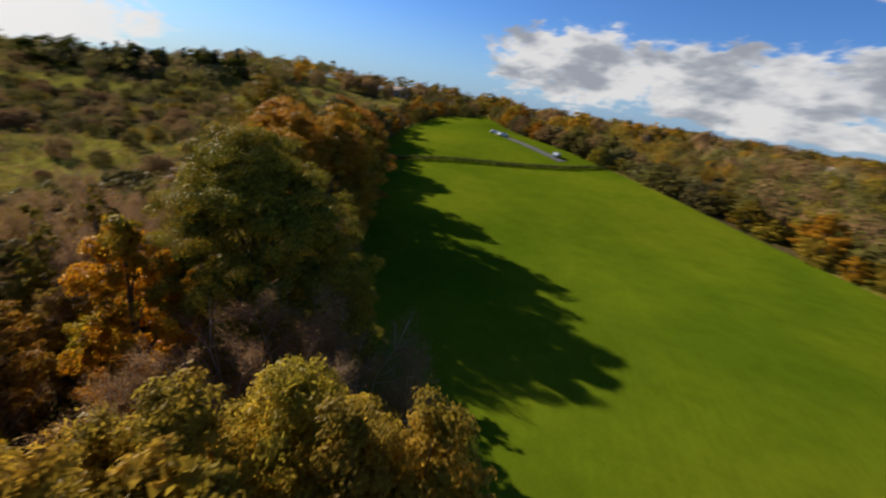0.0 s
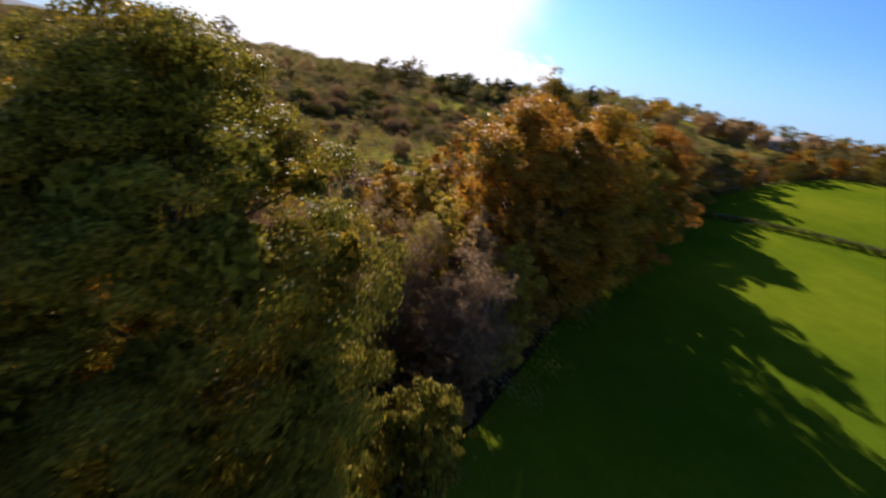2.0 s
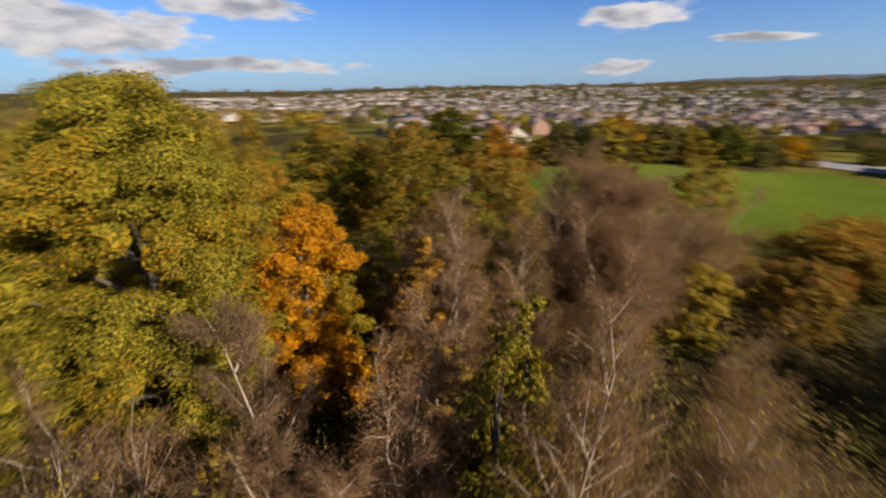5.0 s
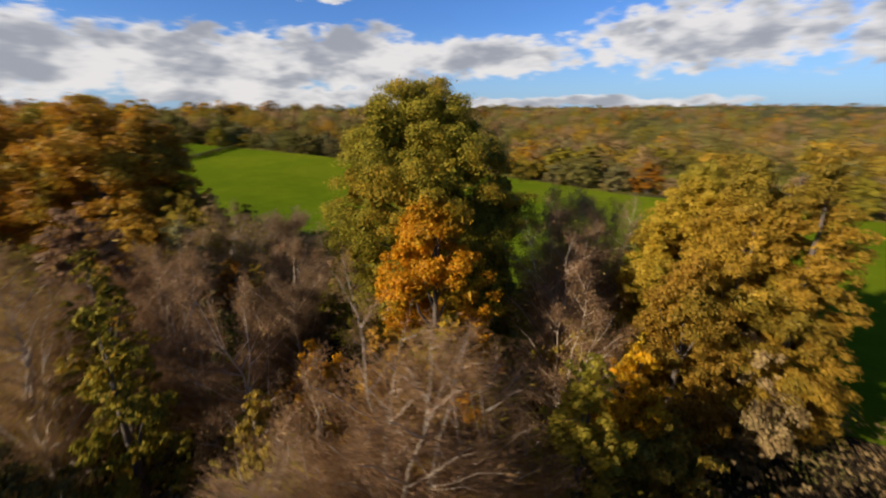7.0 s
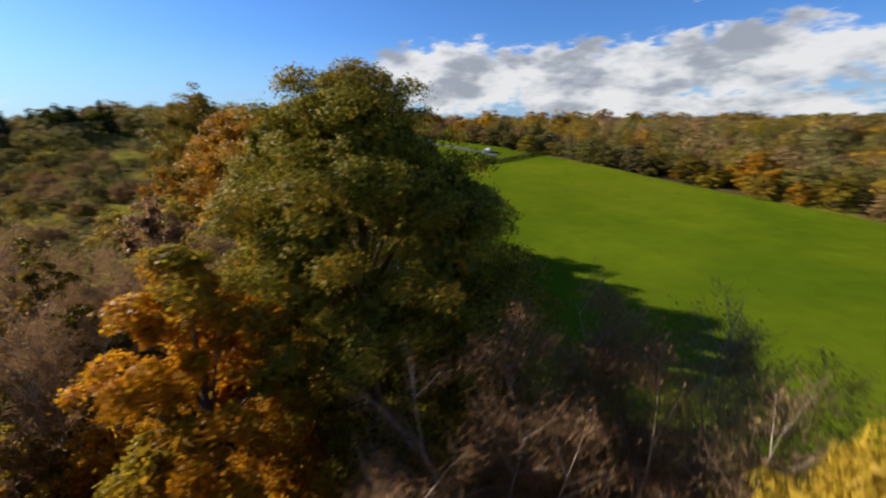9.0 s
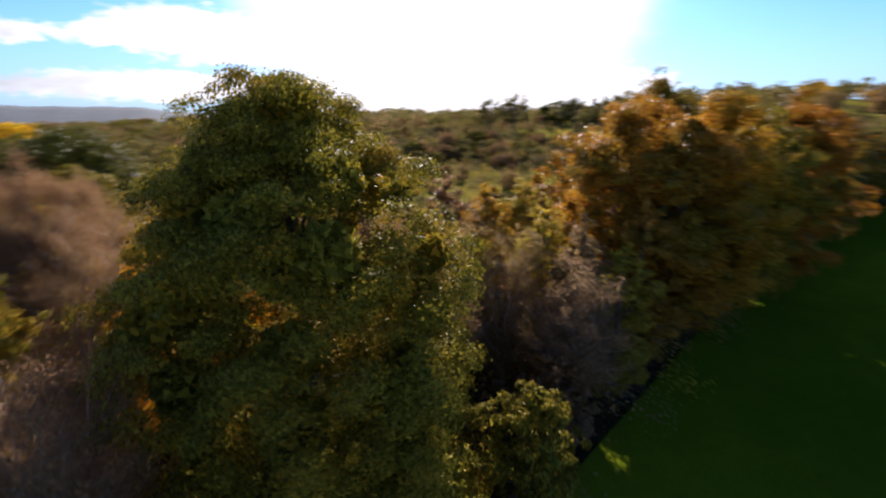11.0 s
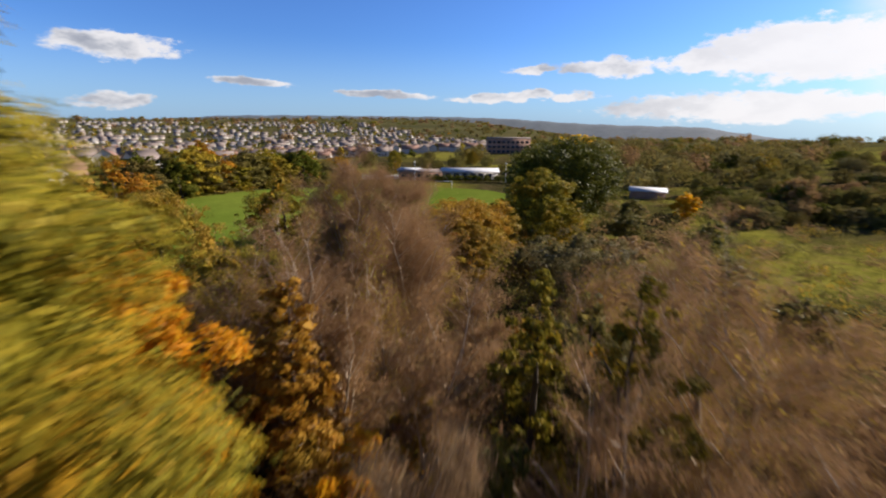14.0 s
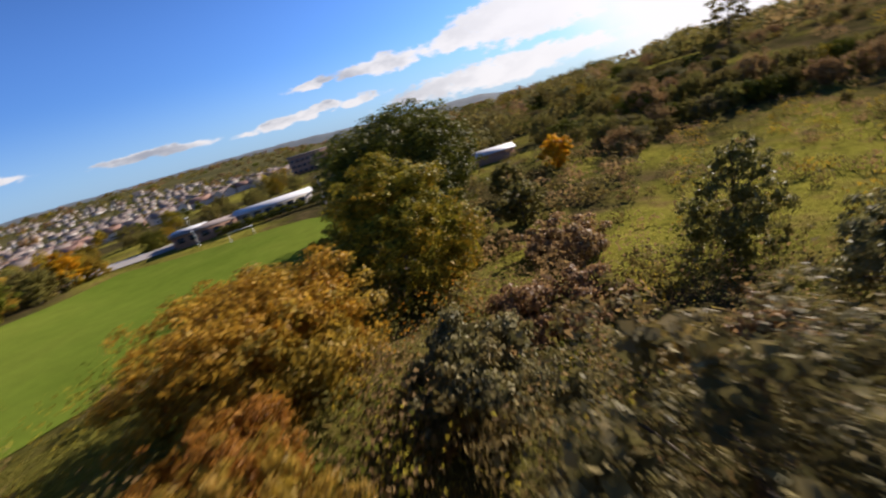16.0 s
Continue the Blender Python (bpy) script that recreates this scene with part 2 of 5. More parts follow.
MAT = {
    "oak": leaf_material("oak_leaves", [(0.062, 0.057, 0.009), (0.185, 0.158, 0.016), (0.275, 0.220, 0.023), (0.38, 0.256, 0.029)], [(0.115, 0.108, 0.013), (0.29, 0.20, 0.019), (0.44, 0.195, 0.015)], glow=0.32, gloss=0.05),
    "orange": leaf_material("orange_leaves", [(0.34, 0.19, 0.010), (0.66, 0.31, 0.010), (0.78, 0.40, 0.012), (0.70, 0.47, 0.020)], [(0.16, 0.18, 0.018), (0.34, 0.32, 0.026), (0.52, 0.38, 0.025)], glow=0.5),
    "rust": leaf_material("rust_leaves", [(0.17, 0.080, 0.011), (0.42, 0.180, 0.013), (0.51, 0.228, 0.017), (0.50, 0.285, 0.025)], [(0.14, 0.115, 0.016), (0.31, 0.225, 0.023), (0.41, 0.27, 0.03)]),
    "golden": leaf_material("golden_leaves", [(0.17, 0.130, 0.016), (0.34, 0.245, 0.025), (0.43, 0.30, 0.034), (0.47, 0.295, 0.045)], [(0.14, 0.145, 0.020), (0.28, 0.255, 0.030), (0.38, 0.30, 0.035)], glow=0.52),
    "gold": leaf_material("gold_leaves", [(0.22, 0.135, 0.016), (0.42, 0.258, 0.026), (0.52, 0.32, 0.034), (0.55, 0.32, 0.045)], [(0.20, 0.15, 0.02), (0.38, 0.27, 0.03)], glow=0.54),
    "amber": leaf_material("amber_leaves", [(0.17, 0.086, 0.014), (0.37, 0.177, 0.020), (0.46, 0.228, 0.027), (0.48, 0.272, 0.036)], [(0.18, 0.125, 0.020), (0.36, 0.225, 0.032)]),
    "brown": leaf_material("brown_leaves", [(0.15, 0.088, 0.042), (0.30, 0.18, 0.082), (0.38, 0.235, 0.105), (0.36, 0.25, 0.085)], glow=0.4),
    "yellow": leaf_material("yellow_leaves", [(0.19, 0.14, 0.017), (0.34, 0.238, 0.026), (0.43, 0.295, 0.035), (0.47, 0.285, 0.045)], [(0.21, 0.18, 0.022), (0.33, 0.258, 0.032)]),
    "olive": leaf_material("olive_leaves", [(0.075, 0.073, 0.020), (0.155, 0.142, 0.036), (0.22, 0.190, 0.048), (0.285, 0.220, 0.058)], [(0.16, 0.125, 0.036), (0.24, 0.18, 0.05)]),
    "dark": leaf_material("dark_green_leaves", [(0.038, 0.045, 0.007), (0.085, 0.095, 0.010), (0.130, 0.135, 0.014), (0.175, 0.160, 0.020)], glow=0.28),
    "silver": leaf_material("grey_green_leaves", [(0.085, 0.080, 0.028), (0.165, 0.148, 0.050), (0.23, 0.196, 0.072), (0.29, 0.24, 0.10)], [(0.23, 0.165, 0.045), (0.32, 0.23, 0.072)], rough=0.55, glow=0.3),
    "pine": leaf_material("pine_needles", [(0.014, 0.024, 0.010), (0.03, 0.045, 0.018), (0.045, 0.06, 0.024)], glow=0.1),
    "twig": twig_material("twigs", (0.195, 0.116, 0.056), (0.385, 0.232, 0.118)),
    "twig_grey": twig_material("grey_twigs", (0.175, 0.115, 0.060), (0.335, 0.225, 0.125)),
    "bark": plain_material("bark", (0.06, 0.045, 0.03), (0.14, 0.11, 0.08), 1.2, 0.9, 0.8, 14.0),
    "birch_bark": plain_material("birch_bark", (0.24, 0.18, 0.115), (0.54, 0.45, 0.33), 1.6, 0.8, 0.5, 9.0),
}



def calm(stops, share=0.72):
    """The same tones drawn towards their mean: leaves too far off to tell apart."""
    if not stops:
        return stops
    mean = [sum(c[i] for c in stops) / len(stops) for i in range(3)]
    return [tuple(c[i] + (mean[i] - c[i]) * share for i in range(3)) for c in stops]


FAR = {key: leaf_material("far_" + MAT[key].name, calm(LEAVES[MAT[key].name][0]), calm(LEAVES[MAT[key].name][1]), LEAVES[MAT[key].name][2], 0.8, 0.04) for key in ("oak", "orange", "rust", "amber", "brown", "yellow", "olive", "dark", "silver")}

# ---- the lie of the land ----
rng = np.random.default_rng(7)


def smooth(u):
    u = np.clip(u, 0.0, 1.0)
    return u * u * (3 - 2 * u)


def land(x, y):
    """Height of the ground."""
    x, y = np.asarray(x, float), np.asarray(y, float)
    r = np.hypot(x, y)
    z = -21.3 + 9.5 * smooth((y - 45) / 150) * smooth((x + 160) / 120)
    z = z + 24 * np.exp(-(((x + 175) / 112) ** 2 + ((y - 310) / 140) ** 2))
    z = z + 6.5 * smooth((-x - 130) / 150) * smooth((y + 130) / 150)
    z = z - 5.0 * smooth((-x - 12) / 80)
    z = z - 15 * smooth((-y - 140) / 420)
    z = z + 0.5 * np.sin(x * 0.071 + 1) * np.cos(y * 0.083) * smooth((r - 15) / 40)
    az = np.arctan2(-x, y)
    turn = np.mod(az, 2 * np.pi)
    hills = smooth((turn - 2.02) / 0.40) * (1 - smooth((turn - 5.6) / 0.45))
    z = z - 95 * (1 - hills) * smooth((r - 420) / 3000)
    z = z + smooth((r - 900) / 2600) * hills * (36 + 9 * np.sin(az * 3 + 0.6) + 6 * np.sin(az * 7 + 2) + 4 * np.sin(az * 13))
    south = np.exp(-(np.minimum(np.abs(az - 2.95), np.abs(az + 3.33)) / 0.75) ** 2)
    z = z + south * 24 * smooth((r - 750) / 900) * (1 - smooth((r - 2200) / 1500))
    return z


def west_edge(y):
    """The hedge side of the pasture."""
    return np.interp(y, [-95, -30, 0, 30, 60, 100, 150, 200, 245], [27, 17, 8, -8, -22, -37, -43, -40, -30])


def east_edge(y):
    return np.interp(y, [-95, 20, 40, 60, 78, 92, 108, 125, 137, 150, 165, 180, 200, 245], [96, 79, 83, 81, 73, 65, 54, 43, 36, 26, 12, 0, -10, -27])


def pitch_edges(x):
    return np.interp(x, [-108, -85, -50, -5, 18], [-92, -134, -118, -96, -88]), np.interp(x, [-108, -85, -50, -5, 18], [-78, -62, -56, -52, -50])


def mesh_of(name, verts, faces, mat, flat=True):
    """A mesh from arrays; faces all have the same number of corners."""
    verts, faces = np.asarray(verts, np.float32), np.asarray(faces, np.int32)
    me = bpy.data.meshes.new(name)
    me.vertices.add(len(verts))
    me.vertices.foreach_set("co", verts.ravel())
    me.loops.add(faces.size)
    me.loops.foreach_set("vertex_index", faces.ravel())
    me.polygons.add(len(faces))
    me.polygons.foreach_set("loop_start", np.arange(len(faces), dtype=np.int32) * faces.shape[1])
    if not flat:
        me.polygons.foreach_set("use_smooth", np.ones(len(faces), bool))
    me.materials.append(mat)
    me.update(calc_edges=True)
    return me


def grid_faces(rows, cols, wrap=False):
    i, j = np.meshgrid(np.arange(rows - 1), np.arange(cols if wrap else cols - 1), indexing="ij")
    k = (j + 1) % cols
    return np.stack([i * cols + j, i * cols + k, (i + 1) * cols + k, (i + 1) * cols + j], -1).reshape(-1, 4)


def ground_material():
    m, n = material("rough_ground")
    pos = n.add("ShaderNodeNewGeometry").outputs["Position"]
    wide = n.noise(pos, 0.02, 5.0, 0.6)
    mid = n.noise(pos, 0.16, 6.0, 0.65)
    fine = n.noise(pos, 2.5, 5.0, 0.7)
    grass = n.ramp(mid, [(0.30, (0.10, 0.08, 0.022)), (0.43, (0.19, 0.18, 0.028)), (0.57, (0.25, 0.225, 0.038)), (0.72, (0.21, 0.135, 0.05))])
    wood = n.ramp(mid, [(0.3, (0.030, 0.030, 0.012)), (0.5, (0.07, 0.06, 0.022)), (0.7, (0.12, 0.085, 0.04))])
    col = n.mix(n.ramp(wide, [(0.42, 0.0), (0.55, 1.0)]), grass, wood)
    col = n.mix(0.6, col, n.ramp(n.noise(pos, 0.7, 5.0, 0.7), [(0.34, 0.5), (0.5, 1.0), (0.7, 1.25)]), "MULTIPLY")
    col = n.mix(0.7, col, n.ramp(fine, [(0.25, 0.45), (0.75, 1.35)]), "MULTIPLY")
    sep = n.add("ShaderNodeSeparateXYZ", {0: pos})
    dist = n.add("ShaderNodeVectorMath", {0: pos}, operation="LENGTH").outputs["Value"]
    litter = n.ramp(n.noise(pos, 0.7, 5.0, 0.7), [(0.3, (0.018, 0.014, 0.008)), (0.55, (0.05, 0.035, 0.02)), (0.75, (0.09, 0.06, 0.025))])
    col = n.mix(n.add("ShaderNodeMapRange", {0: dist, 1: 34.0, 2: 62.0, 3: 1.0, 4: 0.0}).outputs[0], col, litter)
    far = n.ramp(n.noise(pos, 0.006, 8.0, 0.7), [(0.35, (0.05, 0.055, 0.025)), (0.5, (0.085, 0.075, 0.03)), (0.6, (0.105, 0.098, 0.042)), (0.72, (0.11, 0.08, 0.045))])
    col = n.mix(n.add("ShaderNodeMapRange", {0: dist, 1: 300.0, 2: 700.0, 3: 0.0, 4: 1.0}).outputs[0], col, far)
    relief = n.add("ShaderNodeBump", {"Strength": 0.9, "Distance": 0.4, "Height": fine})
    body = n.add("ShaderNodeBsdfPrincipled", {"Base Color": col, "Roughness": 1.0, "Specular IOR Level": 0.0, "Normal": relief.outputs[0]})
    finish(n, body.outputs[0])
    return m


def turf_material(name, a, b, c, mow):
    m, n = material(name)
    pos = n.add("ShaderNodeNewGeometry").outputs["Position"]
    wide, mid, fine = n.noise(pos, 0.028, 4.0, 0.6), n.noise(pos, 0.35, 5.0, 0.7), n.noise(pos, 7.0, 4.0, 0.7)
    col = n.ramp(wide, [(0.35, a), (0.5, b), (0.66, c)])
    col = n.mix(0.5, col, n.ramp(mid, [(0.3, 0.72), (0.7, 1.2)]), "MULTIPLY")
    col = n.mix(0.55, col, n.ramp(fine, [(0.25, 0.6), (0.75, 1.3)]), "MULTIPLY")
    wave = n.add("ShaderNodeTexWave", {"Vector": pos, "Scale": mow, "Distortion": 2.5, "Detail": 2.0, "Detail Scale": 0.4})
    wave.bands_direction = "X"
    col = n.mix(0.04, col, n.ramp(wave.outputs[0], [(0.0, 0.6), (1.0, 1.4)]), "MULTIPLY")
    relief = n.add("ShaderNodeBump", {"Strength": 0.5, "Distance": 0.08, "Height": fine})
    body = n.add("ShaderNodeBsdfPrincipled", {"Base Color": col, "Roughness": 1.0, "Specular IOR Level": 0.0, "Normal": relief.outputs[0]})
    finish(n, body.outputs[0])
    return m


def build_ground():
    radii = np.concatenate([[0.01], np.geomspace(3.0, 4700.0, 150)])
    ang = np.linspace(0, 2 * np.pi, 288, endpoint=False)
    x, y = radii[:, None] * np.cos(ang), radii[:, None] * np.sin(ang)
    v = np.stack([x, y, land(x, y)], -1).reshape(-1, 3)
    g = new("ground", mesh_of("ground", v, grid_faces(len(radii), len(ang), True), ground_material(), False))
    tagged(g, "rough autumn grassland and leaf litter rising to low hills", "ground", kind="structure")
    y = np.linspace(-95, 243, 130)
    u = np.linspace(0, 1, 60)
    x = west_edge(y)[:, None] * (1 - u) + east_edge(y)[:, None] * u
    yy = np.repeat(y[:, None], 60, 1)
    p = new("pasture", mesh_of("pasture", np.stack([x, yy, land(x, yy) + 0.10], -1).reshape(-1, 3), grid_faces(130, 60),
                               turf_material("pasture_turf", (0.080, 0.125, 0.0055), (0.108, 0.152, 0.0065), (0.140, 0.172, 0.0085), 0.3), False))
    tagged(p, "bright green mown pasture beside the tree line", "field", kind="structure")
    x = np.linspace(-108, 18, 70)
    lo, hi = pitch_edges(x)
    yy = lo[:, None] * (1 - u) + hi[:, None] * u
    xx = np.repeat(x[:, None], 60, 1)
    p = new("playing_field", mesh_of("playing_field", np.stack([xx, yy, land(xx, yy) + 0.10], -1).reshape(-1, 3), grid_faces(70, 60)[:, ::-1],
                                     turf_material("pitch_turf", (0.095, 0.138, 0.016), (0.115, 0.158, 0.020), (0.135, 0.170, 0.024), 0.25), False))
    tagged(p, "bright green mown sports field beside a school", "field", kind="structure")


build_ground()


def build_ridge():
    """The far ridge, several kilometres off, behind the town. Its blue grey paints in distance haze."""
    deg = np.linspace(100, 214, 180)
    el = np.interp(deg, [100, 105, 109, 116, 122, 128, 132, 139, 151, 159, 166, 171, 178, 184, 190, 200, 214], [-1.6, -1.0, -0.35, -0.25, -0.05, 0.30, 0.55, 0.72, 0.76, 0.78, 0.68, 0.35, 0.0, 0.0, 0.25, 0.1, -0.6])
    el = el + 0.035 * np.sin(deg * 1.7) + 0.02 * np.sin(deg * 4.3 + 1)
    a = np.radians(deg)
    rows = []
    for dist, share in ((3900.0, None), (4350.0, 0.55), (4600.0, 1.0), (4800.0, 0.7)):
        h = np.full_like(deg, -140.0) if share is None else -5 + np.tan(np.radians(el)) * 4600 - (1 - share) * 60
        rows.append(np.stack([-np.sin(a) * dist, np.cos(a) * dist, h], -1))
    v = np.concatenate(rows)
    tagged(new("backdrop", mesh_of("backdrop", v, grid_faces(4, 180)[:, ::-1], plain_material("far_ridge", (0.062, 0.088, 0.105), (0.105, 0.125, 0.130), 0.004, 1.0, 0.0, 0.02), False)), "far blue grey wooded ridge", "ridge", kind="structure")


build_ridge()

# ---- plants ----


def tube(path, radii, sides=6):
    """Vertices and four-cornered faces of a tapered limb."""
    path = np.asarray(path, float)
    ring = []
    for i, p in enumerate(path):
        d = path[min(i + 1, len(path) - 1)] - path[max(i - 1, 0)]
        d = d / (np.linalg.norm(d) + 1e-9)
        a = np.cross(d, (0.31, 0.95, 0.1))
        a = a / (np.linalg.norm(a) + 1e-9)
        b = np.cross(d, a)
        t = np.linspace(0, 2 * np.pi, sides, endpoint=False)
        ring.append(p + radii[i] * (np.cos(t)[:, None] * a + np.sin(t)[:, None] * b))
    return np.concatenate(ring), grid_faces(len(path), sides, True)


def joined(pieces):
    vs, fs, n = [], [], 0
    for v, f in pieces:
        vs.append(v)
        fs.append(f + n)
        n += len(v)
    return np.concatenate(vs), np.concatenate(fs)


def unit(v):
    return v / (np.linalg.norm(v, axis=-1, keepdims=True) + 1e-9)


def leaf_quads(centres, facing, size, r, slim=0.62, corners=4):
    """Pointed leaves of four or three corners round the given centres."""
    n = len(centres)
    a = unit(np.cross(facing, unit(r.normal(size=(n, 3)))))
    b = np.cross(facing, a)
    s = (size * r.uniform(0.6, 1.35, n))[:, None]
    if corners == 3:
        s = s * 1.3
        v = np.stack([centres - a * s * 0.7 - b * s * slim, centres + a * s * 0.9, centres - a * s * 0.5 + b * s * slim], 1)
    else:
        bend = facing * s * r.uniform(-0.15, 0.35, n)[:, None]
        v = np.stack([centres - a * s, centres - b * s * slim + bend, centres + a * s, centres + b * s * slim + bend], 1)
    return v.reshape(-1, 3), np.arange(corners * n).reshape(-1, corners)


ROUND = ((0, 0.55), (0.15, 0.85), (0.4, 1.0), (0.65, 0.92), (0.85, 0.62), (1, 0.18))
CONE = ((0, 0.80), (0.22, 1.0), (0.45, 0.95), (0.7, 0.68), (0.88, 0.42), (1, 0.14))
TALL = ((0, 0.7), (0.3, 1.0), (0.6, 0.85), (0.85, 0.5), (1, 0.12))
OAK = ((0, 0.80), (0.25, 1.0), (0.45, 1.0), (0.6, 0.95), (0.68, 0.88), (0.77, 0.77), (0.85, 0.67), (0.92, 0.54), (0.97, 0.38), (1, 0.22))
SPIRE = ((0, 1.0), (0.3, 0.75), (0.6, 0.48), (0.85, 0.22), (1, 0.03))


def lobes_of(r, height, low, radius, profile, count, size):
    """Centres and radii of the boughs that make a crown between the heights low and height."""
    ps, pr = zip(*profile)
    h = (np.arange(count) + r.uniform(0.1, 0.9, count)) / count
    h[-1] = 0.985
    wide = np.interp(h, ps, pr) * radius
    lr = np.clip(size * radius * r.uniform(0.7, 1.3, count) * (0.55 + 0.5 * wide / radius), 0.12 * radius, None)
    t = r.uniform(-0.4, 0.4, count) + np.arange(count) * 2.39996 + r.uniform(0, 6.28)
    away = np.maximum(wide - 0.72 * lr, 0) * np.sqrt(r.uniform(0.55, 1.0, count)) * np.where(h > 0.9, 0.7, 1.0)
    z = low + h * (height - low) - 0.6 * lr * (h > 0.8)
    return np.stack([np.cos(t) * away, np.sin(t) * away, np.maximum(z, low + 0.3 * lr)], -1), lr


def crown_mesh(name, r, centres, lr, leaves, size, mat, slim=0.62, corners=4, clump=0.0, ruffle=0.55):
    """Leaves in tufts over the boughs; clump: the radius of a tuft in metres."""
    w = lr ** 2 / (lr ** 2).sum()
    tufts = max(40, leaves // 85)
    if clump:
        tufts = int(1.15 * (lr ** 2).sum() / clump ** 2)
    k = r.choice(len(lr), tufts, p=w)
    d = unit(r.normal(size=(tufts, 3)) + (0, 0, 0.3))
    tc = centres[k] + d * (lr[k] * r.uniform(0.74, 1.02, tufts))[:, None] * (1.05, 1.05, 0.88)
    tr = clump * r.uniform(0.6, 1.35, tufts) if clump else lr[k] * r.uniform(0.18, 0.38, tufts)
    j = r.choice(tufts, leaves, p=tr ** 2 / (tr ** 2).sum())
    e = unit(r.normal(size=(leaves, 3)) + d[j] * 0.6 + (0, 0, 0.45))
    far = 1 - 0.55 * r.uniform(0, 1, leaves) ** 2 + 0.22 * np.abs(r.normal(size=leaves)) * (r.uniform(0, 1, leaves) < 0.45)
    c = tc[j] + e * (tr[j] * far)[:, None] * (1.15, 1.15, 0.70)
    v, f = leaf_quads(c, unit(e + 0.4 * d[j] + ruffle * r.normal(size=(leaves, 3))), size, r, slim, corners)
    inner = max(60, int(leaves * size / (1.3 if corners == 4 else 0.8)) * (3 if clump else 1))
    k = r.choice(len(lr), inner, p=w)
    q = centres[k] + unit(r.normal(size=(inner, 3))) * (lr[k] * 0.42 * r.uniform(0, 1, inner) ** 0.5)[:, None]
    iv, jf = leaf_quads(q, unit(r.normal(size=(inner, 3))), np.minimum(lr[k] * 0.2, 0.15 if clump else 0.26), r, 0.8, corners)
    v, f = joined([(v, f), (iv, jf)])
    return mesh_of(name, v, f, mat)


def trunk_mesh(name, r, height, base, centres, lr, limbs, mat, lean=0.03):
    top = height * 0.9
    n = 8
    t = np.linspace(0, 1, n)
    wander = np.cumsum(r.normal(size=(n, 2)) * lean * height / n, 0) * t[:, None]
    spine = np.stack([wander[:, 0], wander[:, 1], t * top], -1)
    rad = base * np.array([1.45, 1.0, 0.86, 0.72, 0.56, 0.40, 0.24, 0.06])
    pieces = [tube(spine, rad, 9)]
    for i in r.permutation(len(lr))[:limbs]:
        c = centres[i]
        j = np.clip((c[2] / top) * 0.72, 0.14, 0.8)
        start = np.array([np.interp(j, t, spine[:, q]) for q in range(3)])
        mid = (start + c) / 2 + (0, 0, 0.12 * np.linalg.norm(c - start)) + r.normal(size=3) * 0.05 * height * 0.3
        b = base * (1 - j) * 0.55 + 0.02
        pieces.append(tube([start, (start + mid) / 2, mid, (mid + c) / 2, c], [b, b * 0.8, b * 0.62, b * 0.42, b * 0.12], 5))
    if limbs >= 12:
        return [mesh_of("bough" if k else name, v, f, mat, False) for k, (v, f) in enumerate(pieces)]
    v, f = joined(pieces)
    return [mesh_of(name, v, f, mat, False)]


def part(name, me, parent, label=""):
    ob = new(name, me)
    ob.parent = parent
    return tagged(ob, label)


def stand(x, y, sink=0.15):
    return float(land(x, y)) - sink


def leafy_tree(name, label, seed, height, radius, kind, leaves, size, profile=ROUND, low=0.2, lobes=30, lobe=0.36, limbs=12, bark="bark", category="tree", slim=0.62, corners=4, clump=0.0, skew=(0, 0), far=False, crest=(), side=()):
    """A broadleaved tree: trunk with limbs, and a crown of boughs."""
    r = np.random.default_rng(seed)
    top = tagged(new(name), label, category)
    c, lr = lobes_of(r, height, low * height, radius, profile, lobes, lobe)
    c[:, :2] += np.outer(1 - c[:, 2] / height, skew)
    for k, (away, drop, bough) in enumerate(crest):   # boughs that broaden the top
        t = 2.4 * k + r.uniform(-0.3, 0.3)
        c = np.concatenate([c, [[away * math.cos(t), away * math.sin(t), height - drop - bough]]])
        lr = np.append(lr, bough)
    for x, y, drop, bough in side:                    # boughs that reach further out
        c = np.concatenate([c, [[x, y, height - drop - bough]]])
        lr = np.append(lr, bough)
    for me in trunk_mesh("trunk", r, height, 0.018 * height + 0.03, c, lr, limbs, MAT[bark]):
        part(me.name.split(".")[0], me, top)
    part("crown", crown_mesh("crown", r, c, lr, leaves, size, (FAR if far else MAT)[kind], slim, corners, clump, 0.3 if far else 0.55), top)
    return top


